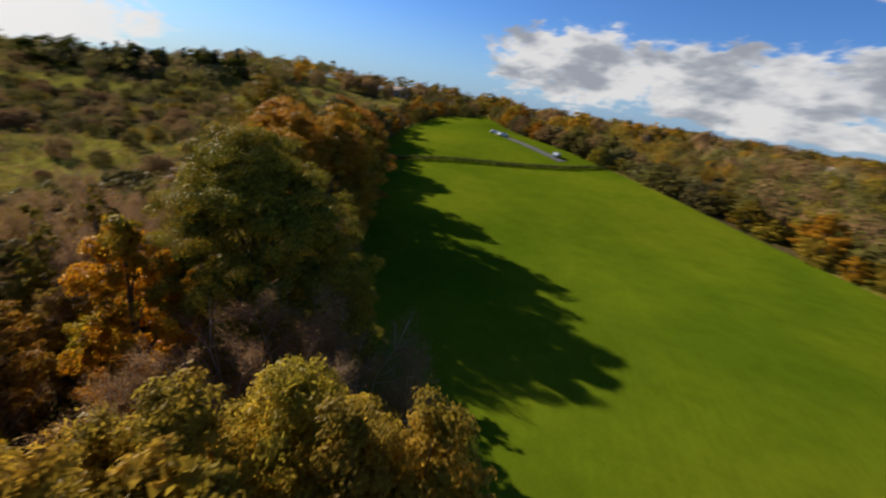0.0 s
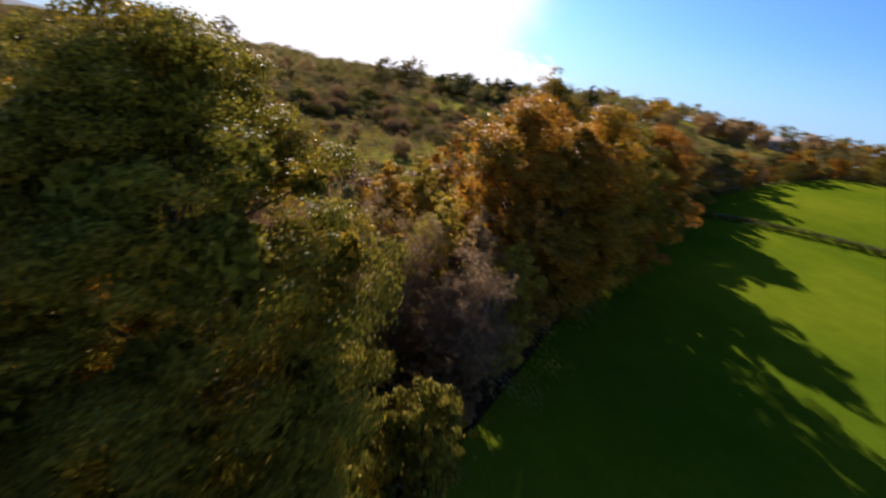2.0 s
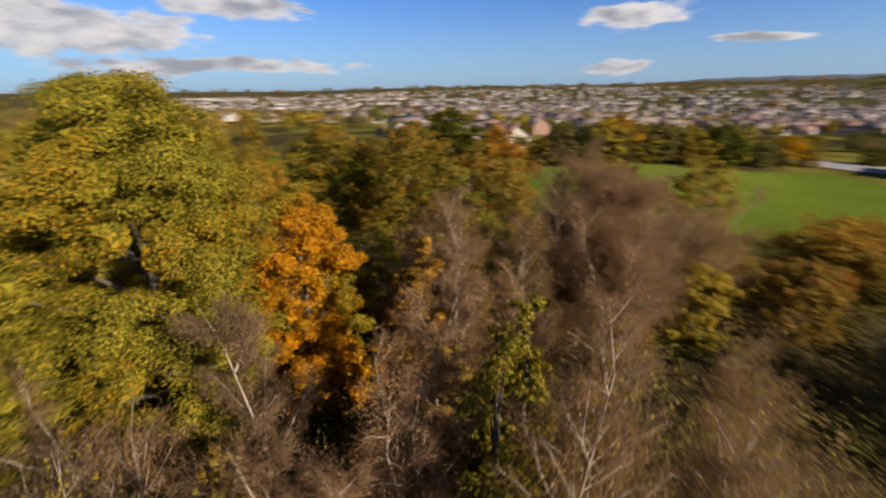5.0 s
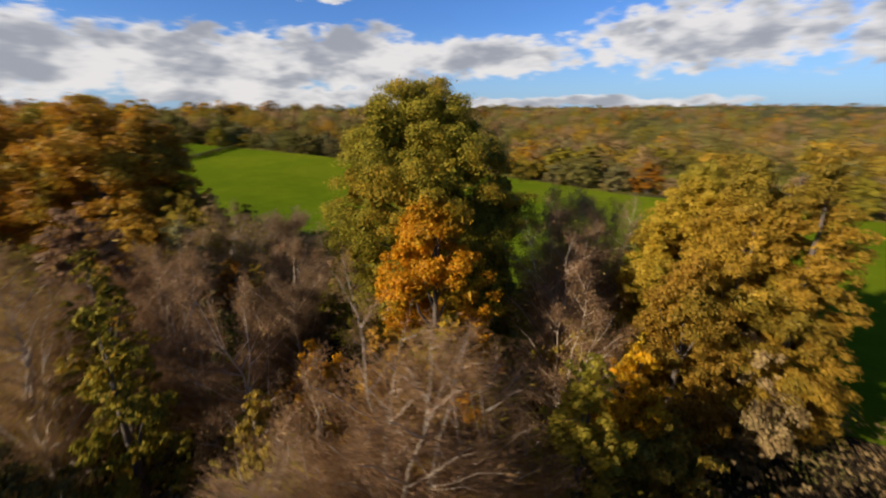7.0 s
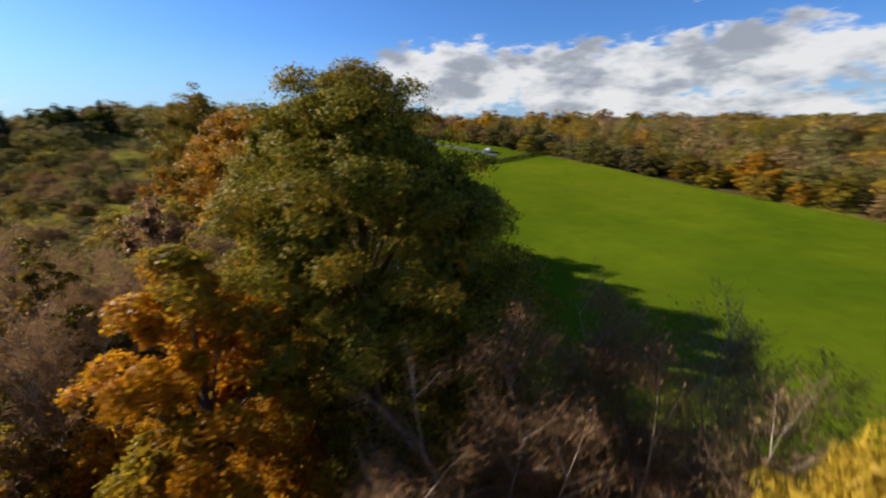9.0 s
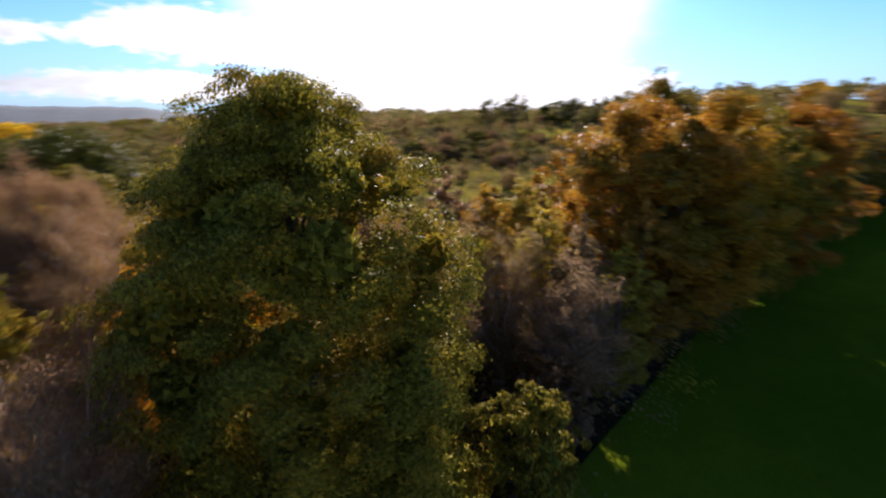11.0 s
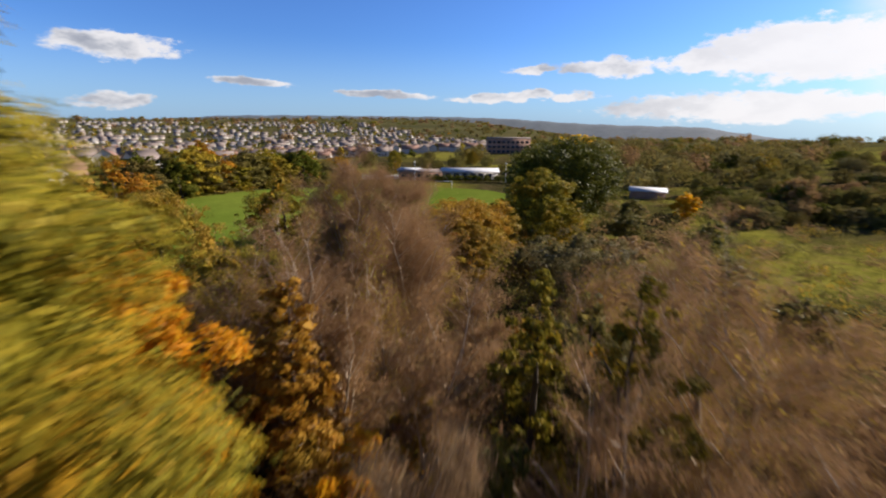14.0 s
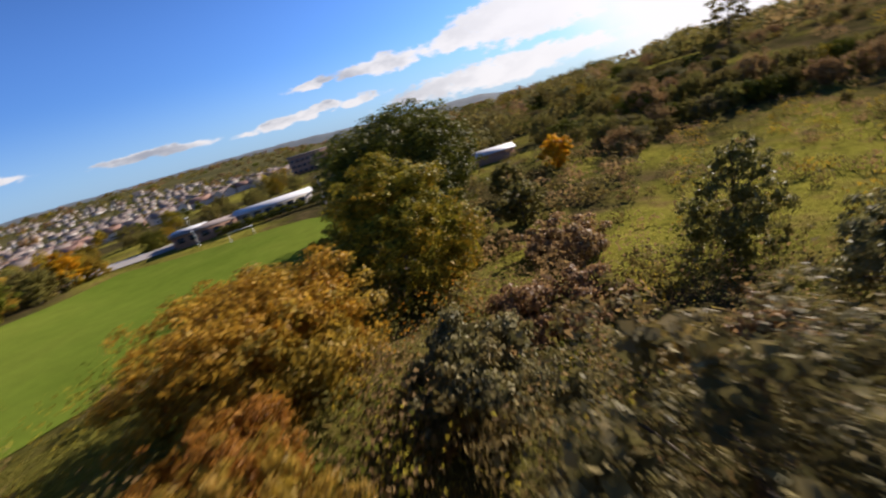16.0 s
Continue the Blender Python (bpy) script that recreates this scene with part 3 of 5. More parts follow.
def bare_tree(name, label, seed, height, radius, twigs, bark="birch_bark", twig="twig", stems=3, leaf=0, leaf_kind="brown", category="tree", low=0.2, thick=0.020):
    """A tree without leaves: pale stems, branches, a haze of fine twigs and a few last leaves."""
    r = np.random.default_rng(seed)
    top = tagged(new(name), label, category)
    spots, ways = [], []
    for s in range(stems):
        t = np.linspace(0, 1, 9)
        a = 2 * np.pi * (s + r.uniform(0, 0.6)) / stems
        out = radius * 0.42 * (stems > 1) * r.uniform(0.6, 1.2)
        h = height * r.uniform(0.84, 1.0) if s else height
        wig = np.cumsum(r.normal(size=(9, 2)) * 0.028 * h, 0) * t[:, None]
        spine = np.stack([np.cos(a) * out * t ** 1.3 + wig[:, 0], np.sin(a) * out * t ** 1.3 + wig[:, 1], h * t], -1)
        b = 0.0095 * h + 0.015
        stem_pieces = [tube(spine, b * (1.03 - t) ** 1.2, 7)]
        for k in range(int(22)):
            j = r.uniform(low, 0.97)
            start = np.array([np.interp(j, t, spine[:, q]) for q in range(3)])
            aa, ln = r.uniform(0, 2 * np.pi), radius * r.uniform(0.5, 1.0) * (1.15 - j) * 1.15 + 0.25
            d = np.array([np.cos(aa), np.sin(aa), r.uniform(0.5, 1.3)])
            p = [start, start + d * ln * 0.35, start + d * ln * 0.7 + (0, 0, 0.08 * ln), start + d * ln]
            bb = b * (1.05 - j) * 0.55 + 0.006
            stem_pieces.append(tube(p, [bb, bb * 0.75, bb * 0.5, bb * 0.2], 4))
            m = int(1 + 60 * ln / radius)
            u = r.uniform(0.15, 1.05, m)
            spots.append(start + d * (ln * u)[:, None] + r.normal(size=(m, 3)) * 0.10 * ln)
            ways.append(np.repeat(d[None], m, 0))
        v, f = joined(stem_pieces)
        part("stem", mesh_of("stem", v, f, MAT[bark], False), top)
    spots, ways = np.concatenate(spots), np.concatenate(ways)
    k = r.integers(0, len(spots), twigs)
    c = spots[k] + r.normal(size=(twigs, 3)) * 0.05 * radius
    d = unit(unit(ways[k]) + r.normal(size=(twigs, 3)) * 0.75 + (0, 0, 0.1))
    ln = (radius * r.uniform(0.06, 0.20, twigs))[:, None]
    side = unit(np.cross(d, r.normal(size=(twigs, 3)))) * thick * r.uniform(0.6, 1.3, twigs)[:, None]
    droop = np.array([0, 0, -0.12]) * ln
    v = np.stack([c - side * 1.2, c + side * 1.2, c + d * ln + droop], 1).reshape(-1, 3)
    crown = part("twig_crown", mesh_of("twig_crown", v, np.arange(3 * twigs).reshape(-1, 3), MAT[twig]), top)
    if leaf:
        k = r.integers(0, len(spots), leaf)
        lc = spots[k] + r.normal(size=(leaf, 3)) * 0.09 * radius
        v, f = leaf_quads(lc, unit(r.normal(size=(leaf, 3))), 0.045, r, 0.6, 3)
        part("foliage", mesh_of("foliage", v, f, MAT[leaf_kind]), top, "sparse dry leaves")
    return top


def place(ob, x, y, turn=0.0, scale=1.0, tall=1.0):
    ob.matrix_basis = spot(x, y, turn, scale, tall)
    return ob


def spot(x, y, turn=0.0, scale=1.0, tall=1.0):
    return Matrix.Translation((x, y, stand(x, y))) @ Matrix.Rotation(turn, 4, "Z") @ Matrix.Diagonal((scale, scale, scale * tall, 1))


def top_at(x, y, z):
    """Height of a plant whose tip is at z."""
    return z - stand(x, y)


# The big oak that the path goes round, and its neighbours.
place(leafy_tree("oak_tree", "tall broad oak with olive green autumn leaves", 652, top_at(0.3, -0.2, -1.55), 6.7, "oak", 390000, 0.048, OAK, 0.10, 92, 0.27, 40, corners=3, clump=0.55, skew=(1.5, 1.0), crest=[(0.5 + 0.22 * k, 0.1 + 0.19 * k, 1.05 + 0.05 * (k % 3)) for k in range(11)], side=((-2.7, 0.6, 0.4, 1.1), (-3.3, -0.2, 1.2, 1.15), (-1.5, 2.1, 0.9, 1.15), (-2.0, 2.5, 2.2, 1.2), (-2.7, -0.5, 1.5, 1.15), (-3.2, -0.2, 2.9, 1.2), (-2.9, 0.8, 2.2, 1.1), (-3.9, -0.6, 4.6, 1.3), (-4.4, 0.3, 6.0, 1.3), (1.5, -2.1, 1.5, 1.1), (0.9, -2.6, 2.4, 1.1))), 0.3, -0.2)
place(leafy_tree("field_maple", "small maple in bright orange and yellow autumn leaf", 12, top_at(-3.4, -5.2, -6.3), 3.3, "orange", 46000, 0.07, ROUND, 0.12, 44, 0.30, 12, corners=3, clump=0.42), -3.4, -5.2)
OLD_OAKS = ((-19, 31, -1.5, 7.2, "rust", "broad oak with rust brown autumn leaves"), (-28.5, 41, 1.0, 8.2, "oak", "tall oak with olive green crown behind rusty oaks"),
            (-12.5, 24, -2.5, 5.8, "rust", "oak with orange brown autumn leaves in a tree line"), (-15, 46, -2.6, 6.5, "rust", "tall rusty oak at the edge of a pasture"), (-11.5, 32.5, -2.0, 6.0, "rust", "broad oak with dull orange leaves by a pasture"), (-14.0, 39.0, -2.8, 6.0, "oak", "oak with olive leaves in a tree line"), (-8.5, 26.5, -3.0, 4.8, "rust", "oak with brown leaves at the edge of a pasture"),
            (-28, 62, -2.6, 6.5, "olive", "tall oak with olive brown leaves"), (-38, 84, -3.0, 7.0, "rust", "tall oak with rust brown leaves"))
for k, (x, y, z, rad, kind, label) in enumerate(OLD_OAKS):
    place(leafy_tree("oak_tree", label, 13 + 100 * k, top_at(x, y, z), rad, kind, 38000 if k < 7 else 16000, 0.11 if k < 7 else 0.2, ROUND, 0.1, 46, 0.32, 16, corners=3, clump=0.75), x, y)
place(leafy_tree("hazel_bush", "hazel bush with golden brown leaves", 16, top_at(-9.0, 15.6, -8.4), 3.0, "golden", 30000, 0.06, TALL, 0.1, 24, 0.36, 10, category="bush"), -9.0, 15.6)
place(leafy_tree("hazel_bush", "hazel bush with dry brown leaves", 17, top_at(-6.6, 17, -9.2), 2.9, "brown", 26000, 0.06, TALL, 0.1, 20, 0.38, 10, category="bush"), -6.6, 17)
place(leafy_tree("hazel_bush", "leggy hazel bush with yellow brown leaves", 18, top_at(-18.0, 12.8, -11.4), 3.4, "golden", 24000, 0.06, ROUND, 0.1, 20, 0.38, 8, category="bush"), -18.0, 12.8)
WILLOWS = ((9.0, -17.6, -4.7, 3.0, 13000), (11.5, -12.2, -5.9, 5.0, 30000), (15.8, -11.4, -6.2, 3.2, 13000), (7.8, -15.4, -6.6, 3.2, 15000), (4.6, -14.0, -9.5, 3.0, 10000), (9.9, -14.6, -5.2, 3.6, 17000), (13.6, -13.0, -5.7, 3.5, 16000))
for k, (x, y, z, rad, n) in enumerate(WILLOWS):
    place(leafy_tree("willow_tree", "bushy willow with golden yellow autumn leaves", 19 + 50 * k, top_at(x, y, z), rad, "gold", int(n * 2.6), 0.085, TALL, 0.08, 60, 0.27, 10, slim=0.36, clump=0.34, corners=3), x, y)
place(leafy_tree("hazel_bush", "bush with yellow brown leaves under a willow", 20, top_at(3.2, -9.6, -13.5), 2.6, "yellow", 7000, 0.10, ROUND, 0.1, 16, 0.4, 8, category="bush"), 3.2, -9.6)
BIRCHES = ((8.1, -6.4, -8.2, 3.6, 4, "twig", "bare grey brown birch with tangled twigs"), (11.4, -6.8, -8.0, 3.4, 3, "twig_grey", "bare pale birch with thin grey twigs"),
           (-18.3, -18.0, -6.4, 5.0, 5, "twig", "tall bare birch with a haze of brown twigs"), (-7.0, 2.8, -8.2, 2.8, 1, "twig_grey", "bare birch with a pale forked stem"),
           (-13.2, 6.0, -9.4, 3.2, 3, "twig", "bare birch with brown twigs"))
for k, (x, y, z, rad, stems, twig, label) in enumerate(BIRCHES):
    place(bare_tree("birch_tree", label, 221 + 7 * k, top_at(x, y, z), rad, (46000, 18000, 120000, 26000, 26000)[k], "birch_bark", twig, stems, (24000, 2500, 9000, 4000, 4000)[k], thick=0.006 if k == 2 else 0.007), x, y)
place(bare_tree("hawthorn_bush", "bare grey hawthorn with a tangle of twigs", 23, top_at(-2.6, 14.6, -11.2), 3.6, 14000, "birch_bark", "twig_grey", 5, 1500, category="bush"), -2.6, 14.6)
place(leafy_tree("willow_bush", "young willow with green leaves among bare birches", 27, top_at(-15.5, 2.0, -8.2), 2.1, "oak", 10000, 0.085, ROUND, 0.15, 22, 0.36, 8, slim=0.34, category="bush"), -15.5, 2.0)
place(leafy_tree("holly_bush", "dark evergreen holly bush", 28, top_at(-11, 1.0, -12.0), 1.8, "dark", 7000, 0.07, TALL, 0.1, 16, 0.4, 6, category="bush"), -11, 1.0)
# Trees towards the playing field.
place(leafy_tree("oak_tree", "round tree with olive and yellow autumn leaves", 31, top_at(3, -36, -5.8), 8.0, "oak", 24000, 0.16, ROUND, 0.08, 44, 0.34, 12, clump=0.8), 3, -36)
place(leafy_tree("oak_tree", "round tree with olive and yellow autumn leaves", 38, top_at(13.5, -36, -6.4), 7.5, "oak", 22000, 0.16, ROUND, 0.08, 44, 0.34, 12, clump=0.8), 13.5, -36)
place(leafy_tree("oak_tree", "rounded tree with amber brown autumn leaves", 32, top_at(-46.8, -37.8, -16.0), 8.2, "amber", 46000, 0.12, ROUND, 0.03, 56, 0.30, 12, corners=3, clump=0.7), -46.8, -37.8)
place(leafy_tree("maple_tree", "tree with olive yellow leaves by a sports field", 33, top_at(-63, -37, -11.8), 7.8, "oak", 40000, 0.13, CONE, 0.03, 54, 0.30, 12, corners=3, clump=0.7), -63, -37)
place(leafy_tree("ash_tree", "large dark green broadleaved tree", 34, top_at(-94, -53, -7.4), 14.5, "dark", 44000, 0.2, ROUND, 0.05, 70, 0.28, 12, corners=3, clump=1.1), -94, -53)
place(leafy_tree("willow_bush", "wide grey green willow bush with silvery leaves", 35, top_at(-40, -14.5, -14.0), 6.2, "silver", 22000, 0.115, ROUND, 0.02, 40, 0.34, 12, category="bush", slim=0.4), -40, -14.5)
place(leafy_tree("willow_bush", "upright grey green willow bush in a meadow", 36, top_at(-64, -11, -15.6), 4.0, "olive", 11000, 0.13, TALL, 0.04, 28, 0.34, 10, category="bush", slim=0.4), -64, -11)
place(leafy_tree("willow_bush", "upright grey green willow bush in a meadow", 37, top_at(-55, -5.8, -17.2), 3.6, "silver", 11000, 0.13, TALL, 0.04, 28, 0.34, 10, category="bush", slim=0.4), -55, -5.8)

# Smaller birches, bushes and saplings of the thicket round the oak.
for k, (x, y, z, rad, kind, what) in enumerate((
        (-19.6, -15.6, -8.4, 3.8, "twig", 4), (-16.2, -17.2, -7.6, 4.2, "twig", 4), (-22.5, -18.5, -9.0, 3.4, "twig", 3), (-28.5, -26.0, -10.0, 3.6, "twig", 4), (-24.0, -24.5, -9.4, 3.6, "twig", 4), (-14.6, -11.0, -9.2, 2.8, "twig", 3), (-19.8, -8.8, -12.0, 2.6, "twig", 3), (-24.0, -4.0, -11.0, 3.0, "twig", 3),
        (-18.0, 6.5, -10.5, 2.8, "twig", 2), (-8.6, 8.6, -8.8, 2.8, "twig_grey", 3), (4.6, -7.8, -8.6, 3.4, "twig", 4), (13.6, -5.0, -9.2, 3.0, "twig_grey", 3), (1.4, -9.8, -11.0, 3.0, "twig", 4),
        (-6.5, -12.5, -12.8, 2.6, "twig", 3), (-10.5, -8.5, -10.6, 2.7, "twig", 3), (-27.5, 4.5, -12.0, 3.2, "twig", 3), (-23.0, 9.5, -11.0, 3.2, "twig", 3), (-18.4, 4.0, -6.6, 3.0, "twig", 4), (-5.0, 7.4, -9.8, 2.8, "twig", 4), (-11.2, 11.0, -10.4, 3.0, "twig", 4), (-12.2, 3.2, -9.4, 2.8, "twig", 3), (-8.0, 13.2, -10.8, 2.8, "twig", 4), (-16.2, 9.0, -11.4, 3.0, "twig", 4), (-22.5, 1.0, -10.5, 3.2, "twig", 4),
        (-33.0, -3.4, -11.0, 3.8, "twig", 4), (-6.0, 11.5, -10.2, 2.6, "twig_grey", 4), (-10.6, -10.8, -7.5, 3.2, "twig", 4), (-8.0, -12.6, -9.6, 2.8, "twig", 4), (-11.6, -2.6, -8.6, 2.4, "twig", 3))):
    place(bare_tree("birch_tree", "slender bare birch with brown twigs in a thicket", 60 + k, top_at(x, y, z), rad, 24000, "birch_bark", kind, what, 5000, thick=0.007, leaf_kind=("brown", "golden")[k % 2], low=0.08), x, y, k)

for k, (x, y, z, rad, kind, label) in enumerate((
        (-16.5, -18.5, -12.5, 2.4, "yellow", "young tree with yellow green leaves"), (-9.0, -8.8, -9.8, 2.4, "amber", "young tree with amber leaves among birches"), (-9.0, -3.0, -12.5, 2.2, "orange", "sapling with orange yellow leaves"),
        (-12.0, -4.0, -13.5, 2.0, "yellow", "sapling with yellow leaves among birches"), (-15.8, -1.6, -9.2, 2.0, "oak", "green leaved sapling among birches"),
        (-27.0, -21.5, -14.5, 3.0, "yellow", "young tree with yellow green leaves"), (-35.5, -25.0, -14.5, 3.2, "yellow", "young tree with olive yellow leaves"),
        (-31.0, -30.0, -16.0, 4.0, "yellow", "young tree with olive yellow autumn leaves"), (-38.0, -31.0, -17.6, 4.0, "amber", "bushy tree with amber brown leaves"),
        (-46.0, -24.0, -18.5, 4.2, "silver", "low willow with grey green leaves"), (-20.0, 19.5, -9.2, 3.4, "yellow", "hazel with yellow brown leaves"),
        (-24.0, 25.0, -7.5, 4.4, "rust", "oak with rust brown leaves"), (-10.8, 9.0, -9.0, 2.6, "silver", "willow bush with grey green leaves"),
        (3.2, 8.6, -13.4, 2.5, "oak", "green bush at the foot of an oak"), (5.5, 3.5, -12.8, 3.0, "oak", "low green bush beside an oak"),
        (14.5, -8.0, -13.5, 3.0, "olive", "dark olive bush at the edge of a pasture"), (17.6, -14.6, -8.6, 3.0, "gold", "willow bush with yellow green leaves"),
        (11.8, -16.6, -4.5, 3.0, "gold", "willow bush with yellow green leaves"), (7.0, -16.5, -13.0, 3.0, "brown", "bush with dry brown leaves"),
        (0.0, -15.0, -15.0, 2.6, "yellow", "bush with yellow brown leaves"), (-4.5, -18.0, -15.5, 2.8, "brown", "bush with dry brown leaves"),
        (-48.0, -12.0, -19.5, 3.2, "brown", "bramble thicket with brown leaves"), (-57.0, -22.0, -23.2, 4.8, "brown", "bramble thicket with brown leaves"),
        (-70.0, -24.0, -23.4, 4.8, "brown", "bramble thicket with brown leaves"), (-83.0, -31.0, -20.5, 3.6, "olive", "green bush beside a large tree"),
        (-96.0, -36.0, -20.0, 3.4, "olive", "green bush at the edge of rough ground"), (-72.0, -52.0, -19.5, 4.4, "oak", "green bush at the edge of a sports field"),
        (-112.0, -31.0, -19.6, 3.4, "orange", "small tree with orange leaves by a wood"), (-40.0, -4.0, -19.0, 3.6, "olive", "dark olive bush in rough grass"),
        (-47.0, 2.0, -17.5, 3.4, "olive", "dark olive bush in rough grass"), (-15.2, 10.2, -7.7, 3.7, "brown", "large rounded bush with purple brown leaves"),
        (-12.6, 12.4, -7.6, 3.0, "amber", "young birch with golden yellow leaves"), (-8.8, 7.2, -11.0, 1.7, "amber", "low sapling with amber yellow leaves"),
        (-24.0, 17.0, -12.0, 3.4, "olive", "olive green bush on a slope"), (-30.0, 19.0, -13.2, 3.8, "olive", "olive green bush on a slope"), (-26.0, 8.5, -12.5, 3.2, "brown", "bush with dry brown leaves"),
        (-39.0, 17.0, -14.0, 4.4, "olive", "broad willow bush with olive leaves"), (-31.0, 27.0, -12.0, 4.6, "yellow", "broad bush with yellow olive leaves"), (-42.0, 26.0, -15.0, 4.8, "olive", "broad willow bush with olive leaves"),
        (-46.0, 12.0, -17.0, 4.4, "silver", "broad grey green willow bush"), (-22.5, 22.5, -10.0, 3.6, "brown", "bush with dry brown leaves"), (-20.5, -2.0, -11.5, 3.0, "olive", "olive green bush among birches"),
        (-8.0, -38.0, -9.5, 5.4, "yellow", "tree with olive yellow leaves"), (24.0, -46.0, -8.5, 5.6, "olive", "tree with olive leaves"), (-6.0, -52.0, -8.0, 6.0, "rust", "tree with orange autumn leaves"),
        (24.0, -36.0, -12.0, 4.6, "yellow", "tree with yellow green leaves"), (-22.0, -45.0, -10.0, 5.4, "oak", "tree with olive green leaves"), (-34.0, -52.0, -11.5, 5.4, "yellow", "tree with yellow leaves"),
        (-9.6, -18.2, -10.2, 4.0, "golden", "small tree with golden brown leaves among birches"), (-5.0, -22.5, -12.0, 3.8, "amber", "small tree with amber leaves by a sports field"), (-4.3, -13.6, -11.0, 2.4, "golden", "bush with golden brown autumn leaves"), (0.4, -13.6, -11.8, 1.9, "orange", "sapling with orange yellow leaves"), (-8.0, 5.4, -11.6, 1.8, "yellow", "bush with yellow leaves among birches"), (-3.8, 18.2, -10.2, 2.8, "golden", "bush with golden brown leaves below rusty oaks"), (-6.5, 21.8, -8.2, 3.0, "amber", "small tree with amber leaves below rusty oaks"), (-0.6, 12.2, -14.0, 2.2, "brown", "bush with dry brown leaves at a pasture edge"))):
    place(leafy_tree("young_tree" if rad < 4 else "broadleaf_tree", label, 90 + k, top_at(x, y, z), rad, kind, (15000 if x > -40 else 9000), (0.072 if x > -40 else 0.125) * (1.25 if rad > 4.3 else 1.0), ROUND if k % 2 or rad >= 3 else TALL, 0.05, 24, 0.36, 8, corners=3), x, y, k * 1.3)

# ---- trees further off: a few kinds, each built once and then repeated ----
KINDS = {}
NAMES = {"olive": "hawthorn_tree", "brown": "hazel_tree", "rust": "beech_tree", "yellow": "willow_tree", "dark": "alder_tree", "silver": "goat_willow", "oak": "hedge_oak", "orange": "maple_tree"}
LABELS = {"olive": "hedgerow tree with olive green leaves", "brown": "hedgerow tree with dry brown leaves", "rust": "hedgerow tree with rusty orange leaves", "yellow": "hedgerow tree with yellow green leaves",
          "dark": "dark green hedgerow tree", "silver": "grey green willow in a hedgerow", "oak": "hedgerow oak with olive green leaves", "orange": "hedgerow tree with bright orange leaves"}


def distant_tree(kind, variant, x, y, height, wide=1.0, group="hedgerow trees"):
    """A tree of 10 m by 4.4 m, scaled and turned."""
    broad = wide >= 1.3
    turn, s = float(rng.uniform(0, 6.28)), height / 10.0
    m = spot(x, y, turn, s * (wide / 1.65 if broad else wide), 1.65 / wide if broad else 1 / wide)
    key = (kind, 3 if broad else variant)
    if key not in KINDS:
        seed = 300 + 17 * len(KINDS)
        if broad:
            KINDS[key] = leafy_tree(NAMES[kind], LABELS[kind], seed, 10, 7.2, kind, 11000, 0.135, ROUND, 0.0, 40, 0.33, 9, corners=3, far=True)
        else:
            KINDS[key] = leafy_tree(NAMES[kind], LABELS[kind], seed, 10, 4.4, kind, 7000, 0.14, (ROUND, CONE, TALL)[variant], 0.03, 22, 0.42, 7, corners=3, far=True)
        tagged(KINDS[key], group=group)
        KINDS[key].matrix_basis = m
        return KINDS[key]
    return tagged(copy_thing(KINDS[key], m), group=group)


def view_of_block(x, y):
    """Wedge along the camera's sightline to the brick block, kept clear of trees."""
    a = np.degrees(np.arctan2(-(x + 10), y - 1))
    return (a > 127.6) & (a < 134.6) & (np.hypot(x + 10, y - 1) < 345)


def pick(weights):
    names = list(weights)
    w = np.array([weights[n] for n in names], float)
    return names[int(rng.choice(len(names), p=w / w.sum()))]


EAST = {"brown": 4, "olive": 4, "rust": 1.5, "silver": 1.5, "yellow": 1, "oak": 2}
WEST = {"rust": 1.4, "olive": 4, "oak": 2, "brown": 3, "yellow": 1}
SOUTH = {"olive": 3, "oak": 3, "yellow": 2.5, "rust": 1, "dark": 2, "orange": 0.6}
for y in np.arange(-90, 242, 6.0):
    for row in range(2 if y > 20 else 1):
        yy = float(y + rng.uniform(-2, 2))
        x = float(east_edge(yy)) + 3.0 + row * 7 + float(rng.uniform(-1.5, 2.5))
        distant_tree(pick(EAST), int(rng.integers(0, 3)), x, yy, float(rng.uniform(6.0, 9.0)) + row * 1.5 + 2.0 * (y > 140), 1.25)
for y in np.arange(50, 243, 5.5):
    for row in range(2):
        x = float(west_edge(y)) - 3.5 - row * 8 + float(rng.uniform(-2, 1))
        distant_tree(pick(WEST), int(rng.integers(0, 2)), x, float(y), float(rng.uniform(13, 18)) - 8 * float(smooth((y - 90) / 70)), 1.1, "tree line by the pasture")
for x in np.arange(-36, 30, 6.5):
    distant_tree(pick(WEST), int(rng.integers(0, 2)), float(x), 248.0 - max(0.0, (x + 20) * 1.25), float(rng.uniform(5, 8)), 1.3)
# Round willow and thorn scrub north-west of the oak.
for k in range(110):
    u, v = rng.uniform(0, 1, 2)
    x, y = -38 - 215 * u, 28 + 190 * v
    if -130 < x < -70 and 20 < y < 75 or x > float(west_edge(y)) - 18:
        continue
    distant_tree(pick({"olive": 5, "silver": 2, "brown": 3, "yellow": 1}), int(rng.integers(0, 2)) * 2, float(x), float(y), float(rng.uniform(5.0, 8.5)), float(rng.uniform(1.7, 2.4)), "scrub on the slope")
